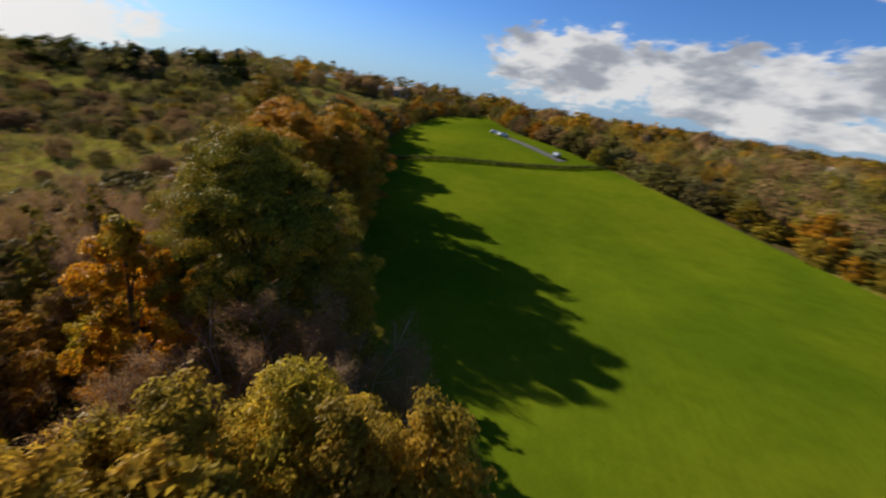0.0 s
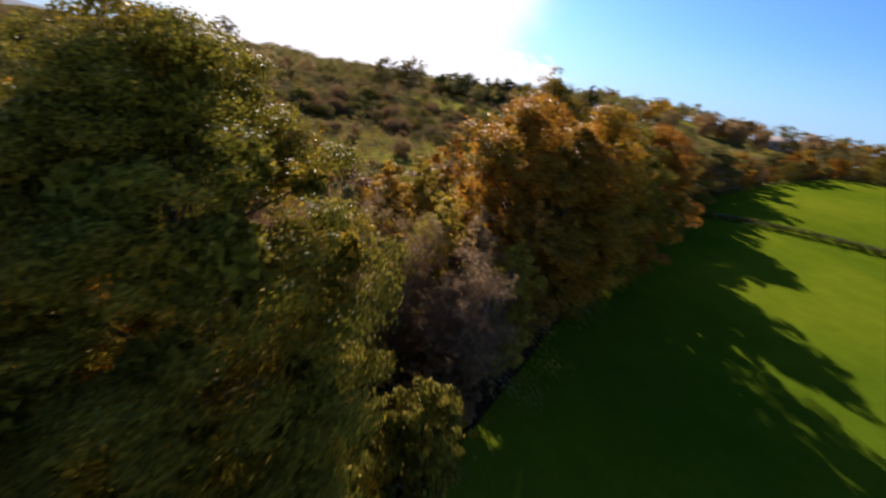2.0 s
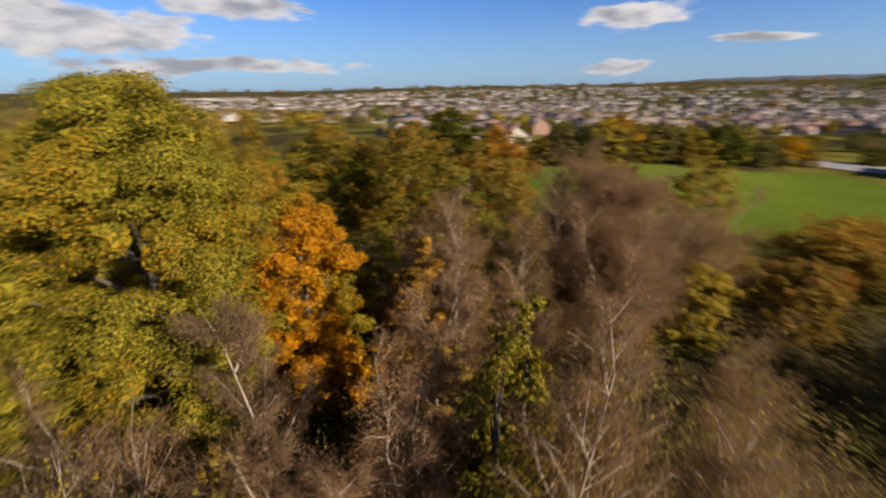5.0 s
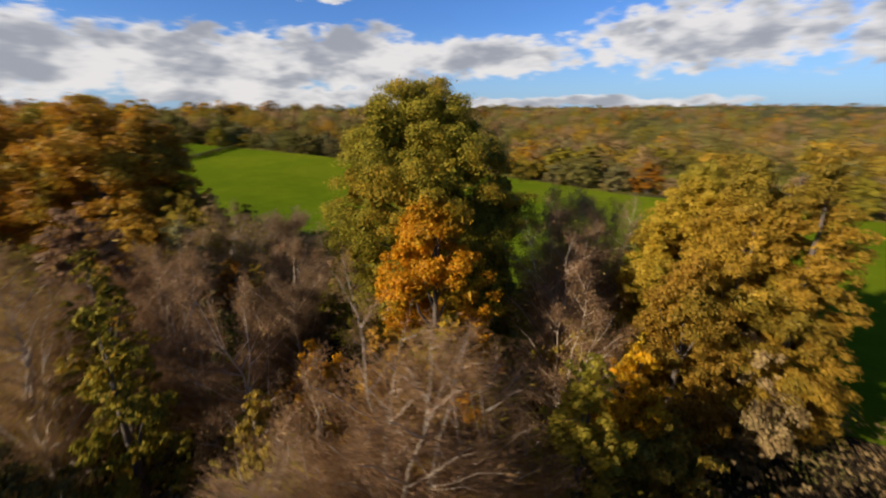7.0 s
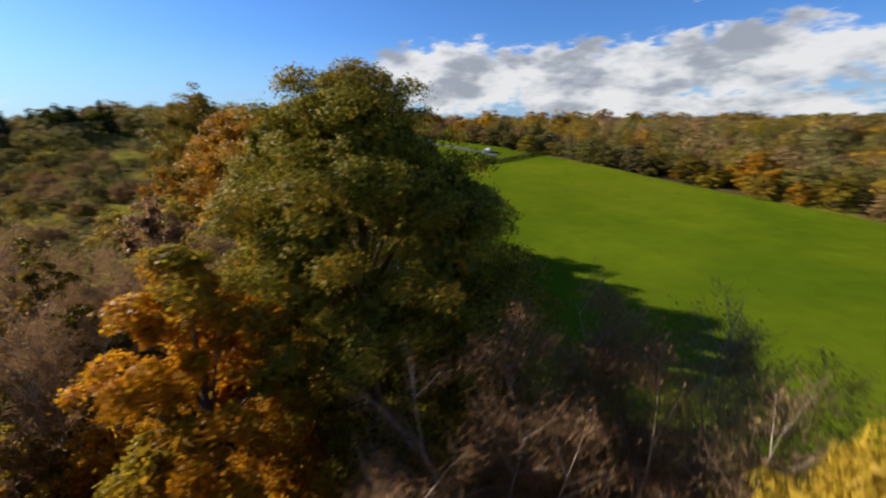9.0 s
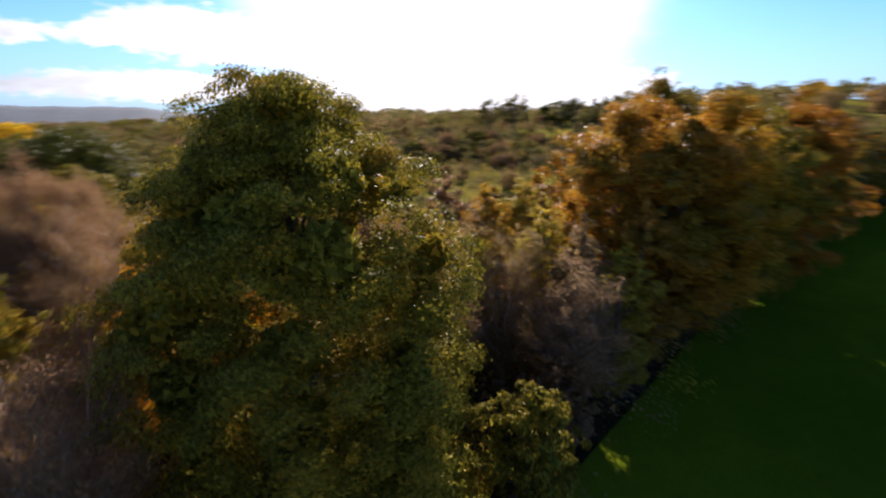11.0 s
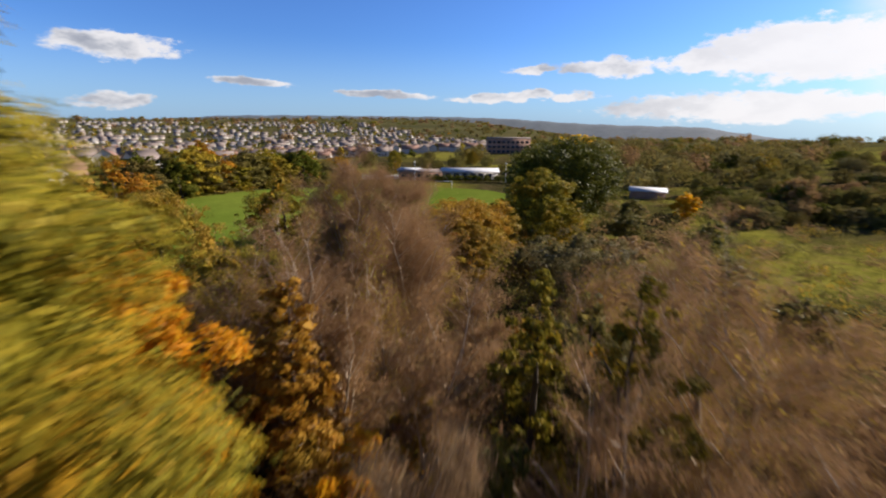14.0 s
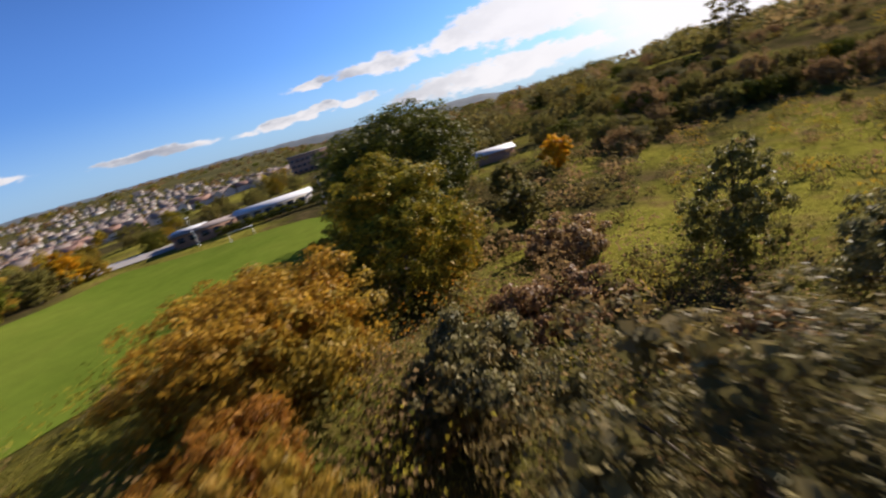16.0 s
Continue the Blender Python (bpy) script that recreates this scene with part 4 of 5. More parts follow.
# Belt round the playing field and by the school.
for x in np.arange(-84, 24, 5.5):
    for row in range(2):
        yy = float(pitch_edges(x)[0]) - 3 - 7 * row + float(rng.uniform(-1.5, 1.5))
        if x < -60 and row == 0:
            continue
        distant_tree(pick(SOUTH), int(rng.integers(0, 3)), float(x + rng.uniform(-2, 2)), yy, float(rng.uniform(6.5, 10.5)) * (1.35 if x > -62 else 1.0), 1.15, "trees round the playing field")
for x, y, h, kind in ((-101, -183, 11.5, "oak"), (-89, -172, 12.4, "yellow"), (-137, -192, 13.0, "oak"), (-111, -154, 9.9, "yellow"), (-105, -152, 6.2, "dark"), (-131, -159, 12.5, "olive"), (-130, -146, 10.6, "olive"), (-140, -144, 13.4, "olive"), (-167, -161, 12.0, "oak"), (-165, -148, 10.1, "olive"), (-158, -188, 12.5, "olive"), (-159, -132, 6.0, "olive"), (-155, -121, 6.4, "dark"), (-117, -186, 13.5, "olive"), (-95, -175, 11, "yellow"),
                      (-86, -170, 10, "oak"), (-170, -106, 9, "olive"), (-160, -98, 9, "oak"), (-125, -86, 7, "dark"), (-112, -78, 6, "dark"), (-118, -64, 6, "olive"), (-215, -128, 17, "orange")):
    distant_tree(kind, 0, x, y, h, 1.7, "trees by the school")
# Edge of the dark wood beyond the meadow.
for k in range(60):
    u = k / 59
    x, y = -118 - 150 * u + float(rng.uniform(-8, 8)), -22 + 50 * u ** 2 + float(rng.uniform(-16, 2)) - 30 * (k % 3)
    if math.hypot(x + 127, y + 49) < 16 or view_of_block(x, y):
        continue
    distant_tree(pick({"olive": 6, "dark": 1.5, "silver": 3, "oak": 1, "yellow": 0.8}), int(rng.integers(0, 2)), x, y, float(rng.uniform(6.5, 10)), 2.1, "edge of the wood")

for k in range(54):
    u = k / 53
    x, y = -112 - 150 * u + float(rng.uniform(-5, 5)), -16 + 50 * u ** 2 + float(rng.uniform(-6, 5))
    if math.hypot(x + 125, y + 46) > 20:
        distant_tree(pick({"olive": 6, "silver": 1.5, "brown": 1.5, "oak": 1}), 0, x, y, float(rng.uniform(5.0, 8.0)), float(rng.uniform(1.6, 2.1)), "edge of the wood")
for x, y, z, w in ((-178, -28, -13.8, 2.2), (-196, -33, -14.2, 2.3), (-160, -26, -15.0, 2.0), (-150, -40, -13.5, 2.0), (-214, -30, -13.0, 2.2)):
    distant_tree("olive", 0, x, y, top_at(x, y, z), w, "edge of the wood")
# Large trees that stand up on the skyline of the hill.
for x, y, z, kind, wide in ((-193, 248, 11.1, "oak", 1.3), (-176, 248, 11.9, "brown", 1.0), (-160, 248, 13.1, "rust", 1.0), (-144, 247, 10.5, "brown", 1.3), (-128, 256, 12.0, "brown", 1.0), (-120, 261, 13.8, "oak", 1.2), (-107, 256, 11.7, "brown", 1.1), (-98, 260, 9.0, "brown", 1.1), (-86, 265, 11.8, "silver", 0.9), (-72, 249, 4.2, "rust", 1.0), (-60, 244, 8.3, "silver", 1.4), (-65, 246, 5.4, "olive", 1.2), (-210, 247, 12.5, "oak", 1.2), (-228, 243, 11.0, "dark", 1.2)):
    distant_tree(kind, 0, x, y, min(15.0, top_at(x, y, z)), 1.3 * wide, "trees on the hill")
for k in range(14):
    distant_tree("dark" if k % 4 else "olive", int(rng.integers(0, 2)), -172 - 8 * k + float(rng.uniform(-4, 4)), 226 - 7 * k + float(rng.uniform(-8, 8)), float(rng.uniform(10, 14)), 1.2, "trees on the hill")
for k in range(46):
    u = k / 45
    x, y = -262 - 60 * math.sin(3.1 * u) + float(rng.uniform(-14, 14)), 150 - 190 * u + float(rng.uniform(-6, 6))
    distant_tree(pick({"olive": 5, "silver": 1, "dark": 2, "brown": 2}), int(rng.integers(0, 2)), x, y, float(rng.uniform(7.5, 11.5)), 1.6, "trees on the skyline")
# Two tall, half bare trees on the skyline and the pines on the hill.
for x, y, z, s in ((-262, 20, 3.6, 401), (-228, 116, 3.6, 402), (-238, 104, 0.5, 403)):
    place(leafy_tree("ash_tree", "tall thin-leaved ash on the skyline", s, top_at(x, y, z), 9.5, "olive", 6000, 0.26, ROUND, 0.28, 34, 0.26, 26, corners=3), x, y)
first = None
for k in range(16):
    x, y = -178 - 3.0 * k + float(rng.uniform(-2, 2)), 214 - 3.3 * k + float(rng.uniform(-6, 6))
    m = spot(x, y, float(rng.uniform(0, 6)), float(rng.uniform(0.8, 1.15)) * (1.25 if k < 2 else 1.0))
    if first is None:
        first = tagged(leafy_tree("pine_tree", "dark spire shaped conifer on the hill", 420, 12, 3.3, "pine", 5000, 0.26, SPIRE, 0.03, 34, 0.36, 4, slim=0.4), group="pines on the hill")
        first.matrix_basis = m
    else:
        copy_thing(first, m)


# ---- woods and scrub that nobody could count ----
def woods(name, label, places, heights, kinds, quads, size, wide=0.48, seed=1, sink=0.0):
    """Distant crowns joined into one object for each leaf colour."""
    r = np.random.default_rng(seed)
    names = list(kinds)
    which = r.choice(len(names), len(places), p=np.array([kinds[n] for n in names], float) / sum(kinds.values()))
    for i, kind in enumerate(names):
        some = np.where(which == i)[0]
        if not len(some):
            continue
        cs, ds, ss = [], [], []
        for k in some:
            (x, y), h = places[k], heights[k]
            n = 5
            rad = h * wide * r.uniform(0.8, 1.25)
            cen = np.stack([r.normal(size=n) * rad * 0.42, r.normal(size=n) * rad * 0.42, h * r.uniform(0.30, 0.74, n)], -1)
            lr = rad * r.uniform(0.45, 0.7, n)
            j = r.integers(0, n, quads)
            d = unit(r.normal(size=(quads, 3)) + (0, 0, 0.35))
            cs.append(cen[j] + d * lr[j][:, None] * r.uniform(0.75, 1.05, quads)[:, None] + (x, y, float(land(x, y)) - sink))
            ds.append(d)
            ss.append(np.full(quads, size * h / 9.0))
        c, d, s = np.concatenate(cs), np.concatenate(ds), np.concatenate(ss)
        v, f = leaf_quads(c, unit(d + 0.25 * r.normal(size=c.shape)), s, r, 0.75, 3)
        tagged(new(name, mesh_of(name, v, f, FAR[kind])), label, "woodland", kind="stuff")


def scatter(n, x0, x1, y0, y1, keep, seed):
    r = np.random.default_rng(seed)
    x, y = r.uniform(x0, x1, n), r.uniform(y0, y1, n)
    ok = keep(x, y)
    return np.stack([x[ok], y[ok]], -1)


WOODS = {"olive": 4, "brown": 4, "rust": 0.8, "amber": 1, "oak": 2, "silver": 1.5}
p = scatter(1900, 45, 720, -320, 760, lambda x, y: x > east_edge(y) + 14, 51)
close = np.hypot(p[:, 0] - 60, p[:, 1] - 40) < 260
woods("woodland", "autumn woodland beyond the pasture in brown and olive", p[close], np.random.default_rng(1).uniform(6, 11, close.sum()), WOODS, 420, 0.32, 0.55, 2)
woods("woodland", "far autumn woodland in brown and olive", p[~close], np.random.default_rng(11).uniform(6, 11, (~close).sum()), WOODS, 170, 0.55, 0.6, 22)
p = scatter(420, 40, 330, -70, 215, lambda x, y: (x > east_edge(y) + 9) & (x < east_edge(y) + 190), 61)
woods("woodland", "dense autumn wood along the pasture hedge", p, np.random.default_rng(21).uniform(7, 11, len(p)), {"brown": 4, "olive": 4, "amber": 1.5, "oak": 2, "silver": 1}, 420, 0.32, 0.6, 23)
p = scatter(650, -330, 330, 232, 640, lambda x, y: y > 250 - 0.9 * np.maximum(x + 20, 0), 52)
woods("woodland", "autumn woodland on the hill above the pasture", p, np.random.default_rng(2).uniform(8, 15, len(p)), {"olive": 4, "brown": 3, "rust": 2, "oak": 2}, 150, 0.62, 0.5, 3)
p = scatter(420, -420, -135, -190, -5, lambda x, y: y < -26 + 0.0016 * (x + 118) ** 2 - 14, 53)
p = p[p[:, 1] < -30]
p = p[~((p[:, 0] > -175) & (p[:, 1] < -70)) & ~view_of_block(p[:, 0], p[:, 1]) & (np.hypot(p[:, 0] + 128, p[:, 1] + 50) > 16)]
woods("woodland", "dark olive wood beyond a rough meadow", p, np.random.default_rng(3).uniform(7, 11, len(p)), {"olive": 6, "dark": 1.5, "oak": 1.5, "brown": 1, "silver": 2}, 480, 0.34, 0.55, 4)
p = scatter(420, -520, -150, -10, 320, lambda x, y: (x < -255) | (y > 150), 54)
woods("woodland", "scrubby woodland along the skyline", p, np.random.default_rng(4).uniform(6, 12, len(p)), {"olive": 5, "brown": 2, "silver": 2}, 160, 0.6, 0.6, 5)
p = scatter(900, -300, -34, 22, 240, lambda x, y: (x < west_edge(y) - 14) & ~((x > -150) & (x < -66) & (y < 80)), 58)
woods("scrub", "dense autumn scrub of thorn and willow on a slope", p, np.random.default_rng(8).uniform(1.8, 4.2, len(p)), {"olive": 5, "brown": 4, "silver": 2, "yellow": 1}, 130, 0.5, 0.8, 10)
p = scatter(1300, -750, 800, -1500, -185, lambda x, y: (y < -200) | (x > -40), 55)
woods("garden_trees", "trees between the houses of a town", p, np.random.default_rng(5).uniform(5, 10, len(p)), {"olive": 4, "oak": 3, "dark": 3, "yellow": 1, "rust": 0.6}, 100, 0.85, 0.45, 6)
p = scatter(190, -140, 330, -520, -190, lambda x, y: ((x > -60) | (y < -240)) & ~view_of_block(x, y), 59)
woods("garden_trees", "large autumn trees between the nearest houses", p, np.random.default_rng(12).uniform(6, 10, len(p)), SOUTH, 170, 0.6, 0.5, 13)
r = np.random.default_rng(9)
ang, rad = r.uniform(0, 2 * np.pi, 900), np.sqrt(r.uniform(800 ** 2, 3900 ** 2, 900))
woods("woodland", "far hedges and woods on low hills", np.stack([rad * np.cos(ang), rad * np.sin(ang)], -1), r.uniform(9, 17, 900), {"olive": 4, "brown": 3, "oak": 2}, 40, 2.2, 0.9, 7)
ang, rad = r.uniform(radians(104), radians(196), 900), r.uniform(650, 3400, 900)
p = np.stack([-rad * np.sin(ang), rad * np.cos(ang)], -1)
p = p[(np.hypot(p[:, 0], p[:, 1]) > 1350) | (p[:, 0] < -560)]
woods("woodland", "wooded slopes and hedges beyond the town", p, r.uniform(5, 10, len(p)), {"olive": 5, "dark": 2, "silver": 2, "brown": 3}, 80, 1.8, 1.2, 17)
ang, rad = r.uniform(radians(-112), radians(-18), 800), r.uniform(620, 3000, 800)
p = np.stack([-rad * np.sin(ang), rad * np.cos(ang)], -1)
woods("woodland", "hedges and copses on brown hills beyond the pasture", p, r.uniform(5, 10, len(p)), {"olive": 4, "brown": 4, "rust": 1, "oak": 1}, 70, 1.5, 1.1, 18)


def wild(x, y):
    lo, hi = pitch_edges(x)
    return ~((x > west_edge(y) + 1.5) & (x < east_edge(y) - 1) & (y > -95)) & ~((x > -108) & (x < 18) & (y > lo - 1) & (y < hi + 1))


p = scatter(2300, -62, 30, -62, 62, lambda x, y: wild(x, y) & (np.hypot(x, y) < 70), 56)
woods("undergrowth", "tangled brambles, bracken and low bushes", p, np.random.default_rng(6).uniform(1.2, 4.2, len(p)), {"brown": 4, "olive": 3, "dark": 2, "yellow": 1.2, "rust": 1}, 210, 0.235, 0.75, 8, 0.25)
p = scatter(700, -130, -40, -62, 75, lambda x, y: wild(x, y) & (np.hypot(x, y) > 50) & ((y < -16) | (x > -62)), 57)
woods("undergrowth", "brambles and bracken in rough grass", p, np.random.default_rng(7).uniform(1.0, 2.6, len(p)), {"brown": 4, "olive": 3, "silver": 1}, 70, 0.9, 0.9, 9, 0.25)

p = scatter(1500, -165, -58, -14, 84, lambda x, y: x < west_edge(y) - 14, 62)
woods("rough_grass", "tussocks, reeds and brambles in a rough meadow", p, np.random.default_rng(22).uniform(0.5, 1.5, len(p)) ** 1.4, {"olive": 4, "brown": 3, "yellow": 2, "silver": 1}, 60, 0.85, 1.0, 24, 0.15)
for k in range(26):
    x, y = float(rng.uniform(-160, -66)), float(rng.uniform(8, 84))
    distant_tree(pick({"olive": 5, "silver": 2, "brown": 3, "yellow": 1}), 0, x, y, float(rng.uniform(2.2, 4.6)), float(rng.uniform(1.6, 2.2)), "bushes in the meadow")
for k in range(150):
    x, y = float(rng.uniform(-178, -62)), float(rng.uniform(52, 158))
    if x > float(west_edge(y)) - 16 or (x < -95 and y < 66):
        continue
    distant_tree(pick({"olive": 5, "silver": 2, "brown": 3, "yellow": 1}), 0, x, y, float(rng.uniform(5.0, 8.5)), float(rng.uniform(1.7, 2.4)), "scrub on the slope")
# Large rounded willows and alders that close the far side of the meadow.
for k in range(34):
    u = k / 33
    x, y = float(np.interp(u, (0, 0.2, 0.6, 1), (-130, -138, -150, -172))), -22 + 104 * u
    for row in range(2):
        distant_tree(pick({"olive": 6, "dark": 1.5, "brown": 2.5, "silver": 1.5, "yellow": 0.6}), int(rng.integers(0, 2)), x - 13 * row + float(rng.uniform(-4, 4)), y + 3.0 * row + float(rng.uniform(-2, 2)),
                     float(rng.uniform(6.5, 9.5)) + 4.0 * row, 1.9 - 0.4 * row, "trees beyond the meadow")
# Garden and street trees between the school and the nearest houses.
for k in range(30):
    x, y = -88 + 4.4 * k + float(rng.uniform(-5, 5)), -176 - 30 * (k % 2) + float(rng.uniform(-9, 9))
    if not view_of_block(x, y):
        distant_tree(pick({"olive": 4, "oak": 3, "dark": 2, "yellow": 2, "rust": 0.6}), int(rng.integers(0, 3)), x, y, float(rng.uniform(8.5, 12.5)), 1.35, "trees before the town")

# ---- buildings, road and small things ----
MAT["render"] = plain_material("white_render", (0.40, 0.365, 0.315), (0.58, 0.54, 0.47), 0.4, 0.85, 0.1, 6.0)
MAT["cream"] = plain_material("cream_render", (0.56, 0.50, 0.40), (0.68, 0.62, 0.50), 0.4, 0.85, 0.1, 6.0)
MAT["brick"] = plain_material("brown_brick", (0.27, 0.155, 0.105), (0.40, 0.24, 0.165), 0.6, 0.9, 0.3, 8.0)
MAT["tile"] = plain_material("roof_tiles", (0.15, 0.115, 0.095), (0.25, 0.20, 0.17), 0.5, 0.85, 0.4, 5.0)
MAT["tile_red"] = plain_material("red_roof_tiles", (0.19, 0.105, 0.075), (0.29, 0.17, 0.12), 0.5, 0.85, 0.4, 5.0)
MAT["metal_roof"] = plain_material("pale_sheet_roof", (0.42, 0.42, 0.41), (0.58, 0.58, 0.57), 0.3, 0.6, 0.1, 3.0)
MAT["glass"] = plain_material("window_glass", (0.02, 0.025, 0.03), (0.05, 0.06, 0.07), 0.8, 0.12, 0.0, 3.0)
MAT["asphalt"] = plain_material("asphalt", (0.07, 0.07, 0.068), (0.13, 0.125, 0.115), 0.2, 0.9, 0.3, 4.0)
MAT["gravel"] = plain_material("pale_gravel", (0.24, 0.22, 0.19), (0.38, 0.35, 0.31), 0.2, 0.95, 0.3, 3.0)
MAT["white_metal"] = plain_material("white_painted_metal", (0.70, 0.70, 0.70), (0.82, 0.82, 0.82), 0.8, 0.4, 0.0, 5.0)
MAT["car_paint"] = plain_material("white_car_paint", (0.68, 0.69, 0.70), (0.78, 0.79, 0.80), 0.5, 0.25, 0.0, 3.0)
MAT["rubber"] = plain_material("black_rubber", (0.012, 0.012, 0.012), (0.03, 0.03, 0.03), 2.0, 0.85, 0.1, 9.0)
MAT["wood"] = plain_material("weathered_wood", (0.13, 0.10, 0.07), (0.24, 0.19, 0.14), 1.0, 0.85, 0.4, 12.0)


def box(x0, x1, y0, y1, z0, z1):
    v = np.array([[x, y, z] for z in (z0, z1) for x, y in ((x0, y0), (x1, y0), (x1, y1), (x0, y1))], float)
    return v, np.array([[3, 2, 1, 0], [4, 5, 6, 7], [0, 1, 5, 4], [1, 2, 6, 5], [2, 3, 7, 6], [3, 0, 4, 7]])


def solid(name, pieces, mat, parent, label=""):
    v, f = joined(pieces)
    return part(name, mesh_of(name, v, f, MAT[mat]), parent, label)


def gable_roof(w, d, z, rise, over=0.35, thick=0.14):
    """Two sloping slabs over a plan of w by d, with the ridge along x."""
    out = []
    for s in (-1, 1):
        y = s * (d / 2 + over)
        drop = over * rise / (d / 2)
        p = [(-w / 2 - over, y, z - drop), (w / 2 + over, y, z - drop), (w / 2 + over, 0, z + rise), (-w / 2 - over, 0, z + rise)]
        v = np.array(p + [(a, b, c + thick) for a, b, c in p])
        out.append((v, np.array([[3, 2, 1, 0], [4, 5, 6, 7], [0, 1, 5, 4], [1, 2, 6, 5], [2, 3, 7, 6], [3, 0, 4, 7]])))
    return out


def gable_wall(w, d, h, rise):
    """Four walls with pointed ends."""
    v = [(-w / 2, -d / 2, -1.5), (w / 2, -d / 2, -1.5), (w / 2, d / 2, -1.5), (-w / 2, d / 2, -1.5), (-w / 2, -d / 2, h), (w / 2, -d / 2, h), (w / 2, d / 2, h), (-w / 2, d / 2, h), (-w / 2, 0, h + rise), (w / 2, 0, h + rise)]
    f = [[0, 1, 5, 4], [2, 3, 7, 6], [1, 2, 6, 5], [3, 0, 4, 7], [5, 6, 9, 9], [7, 4, 8, 8]]
    me = bpy.data.meshes.new("wall")
    me.from_pydata(v, [], [tuple(dict.fromkeys(q)) for q in f])
    return me


def house(wall, tile, w, d, h, rise, label, windows=True):
    top = tagged(new("house"), label, "house", "houses of the town")
    me = gable_wall(w, d, h, rise)
    me.materials.append(MAT[wall])
    part("wall", me, top)
    roof = solid("roof", gable_roof(w, d, h, rise), tile, top)
    solid("chimney", [box(w * 0.28, w * 0.28 + 0.7, -0.35, 0.35, h + rise - 0.6, h + rise + 1.1)], "brick", roof)
    if windows:
        for s in (-1, 1):
            for x in (-w * 0.27, w * 0.27):
                for z in (1.0, 3.4) if h > 4 else (1.0,):
                    solid("window", [box(x - 0.75, x + 0.75, s * d / 2 - 0.05, s * d / 2 + 0.05, z, z + 1.15)], "glass", top)
        solid("door", [box(-0.45, 0.45, -d / 2 - 0.06, -d / 2 + 0.05, 0, 2.05)], "wood", top)
    return top


HOUSES = [house("render", "tile", 9.5, 7.5, 4.4, 3.2, "white rendered two storey house with a grey tiled roof"), house("cream", "tile_red", 9.0, 7.5, 4.4, 3.1, "cream rendered house with a red brown tiled roof"),
          house("render", "tile_red", 12.0, 8.0, 2.8, 2.6, "white bungalow with a brown tiled roof"), house("brick", "tile", 10.0, 7.5, 4.4, 3.0, "brown brick house with a dark tiled roof"),
          house("render", "tile", 17.0, 8.0, 5.0, 2.6, "white terrace of houses with a grey roof")]
HOUSES += [house("render", "tile", 9.5, 7.5, 4.4, 3.2, "white rendered house among garden trees", False), house("render", "tile_red", 15.0, 8.0, 4.4, 3.2, "row of white houses with brown roofs", False), house("cream", "tile", 9.0, 7.5, 4.4, 3.2, "cream house among garden trees", False)]


def house_spots():
    """Curving streets with houses on both sides."""
    r = np.random.default_rng(33)
    out = []
    for dist in (262, 280, 300, 318, 335, 354, 372, 412, 455, 500, 550, 605, 665, 730, 800, 880, 970, 1070, 1180, 1300, 1430, 1580):
        step = 13 / dist
        for az in np.arange(radians(132), radians(232), step):
            a = az + r.uniform(-0.2, 0.2) * step
            d = dist + r.uniform(-7, 7)
            x, y = -math.sin(a) * d, math.cos(a) * d
            if (x < -75 and y > -290) or x < -480 - 0.25 * (d - 300) or (y > -265) or r.uniform() < 0.34 + 0.26 * math.sin(a * 23 + dist):
                continue
            out.append((x, y, a + r.choice([0, 0, math.pi / 2]) + r.uniform(-0.2, 0.2), d))
    out += [(x, 1.13 * y, t, 100.0 + k) for k, (x, y, t) in enumerate(((-20, -156, 0.5), (-12, -206, 1.4), (15, -150, 0.7), (1, -164, 2.1), (27, -176, 0.3), (48, -196, 1.2), (-5, -238, 0.4), (-42, -234, 1.9), (32, -232, 0.6), (62, -244, 0.2), (12, -258, 1.5), (-30, -262, 0.3), (60, -158, 0.9), (78, -205, 0.2), (14, -103, 0.4), (27, -108, 1.3), (38, -99, 0.2), (3, -117, 1.9), (21, -123, 0.6), (37, -121, 0.1)))]
    return out


used = set()
SPOTS = sorted(house_spots(), key=lambda h: h[3])
for k, (x, y, turn, d) in enumerate(SPOTS[:280]):
    n = int(rng.choice([0, 1, 2, 3, 4], p=[0.4, 0.15, 0.2, 0.1, 0.15])) if k < 110 else int(rng.choice([5, 6, 7], p=[0.55, 0.3, 0.15]))
    m = Matrix.Translation((x, y, float(land(x, y)))) @ Matrix.Rotation(turn, 4, "Z")
    if n in used:
        copy_thing(HOUSES[n], m)
    else:
        HOUSES[n].matrix_basis = m
        used.add(n)


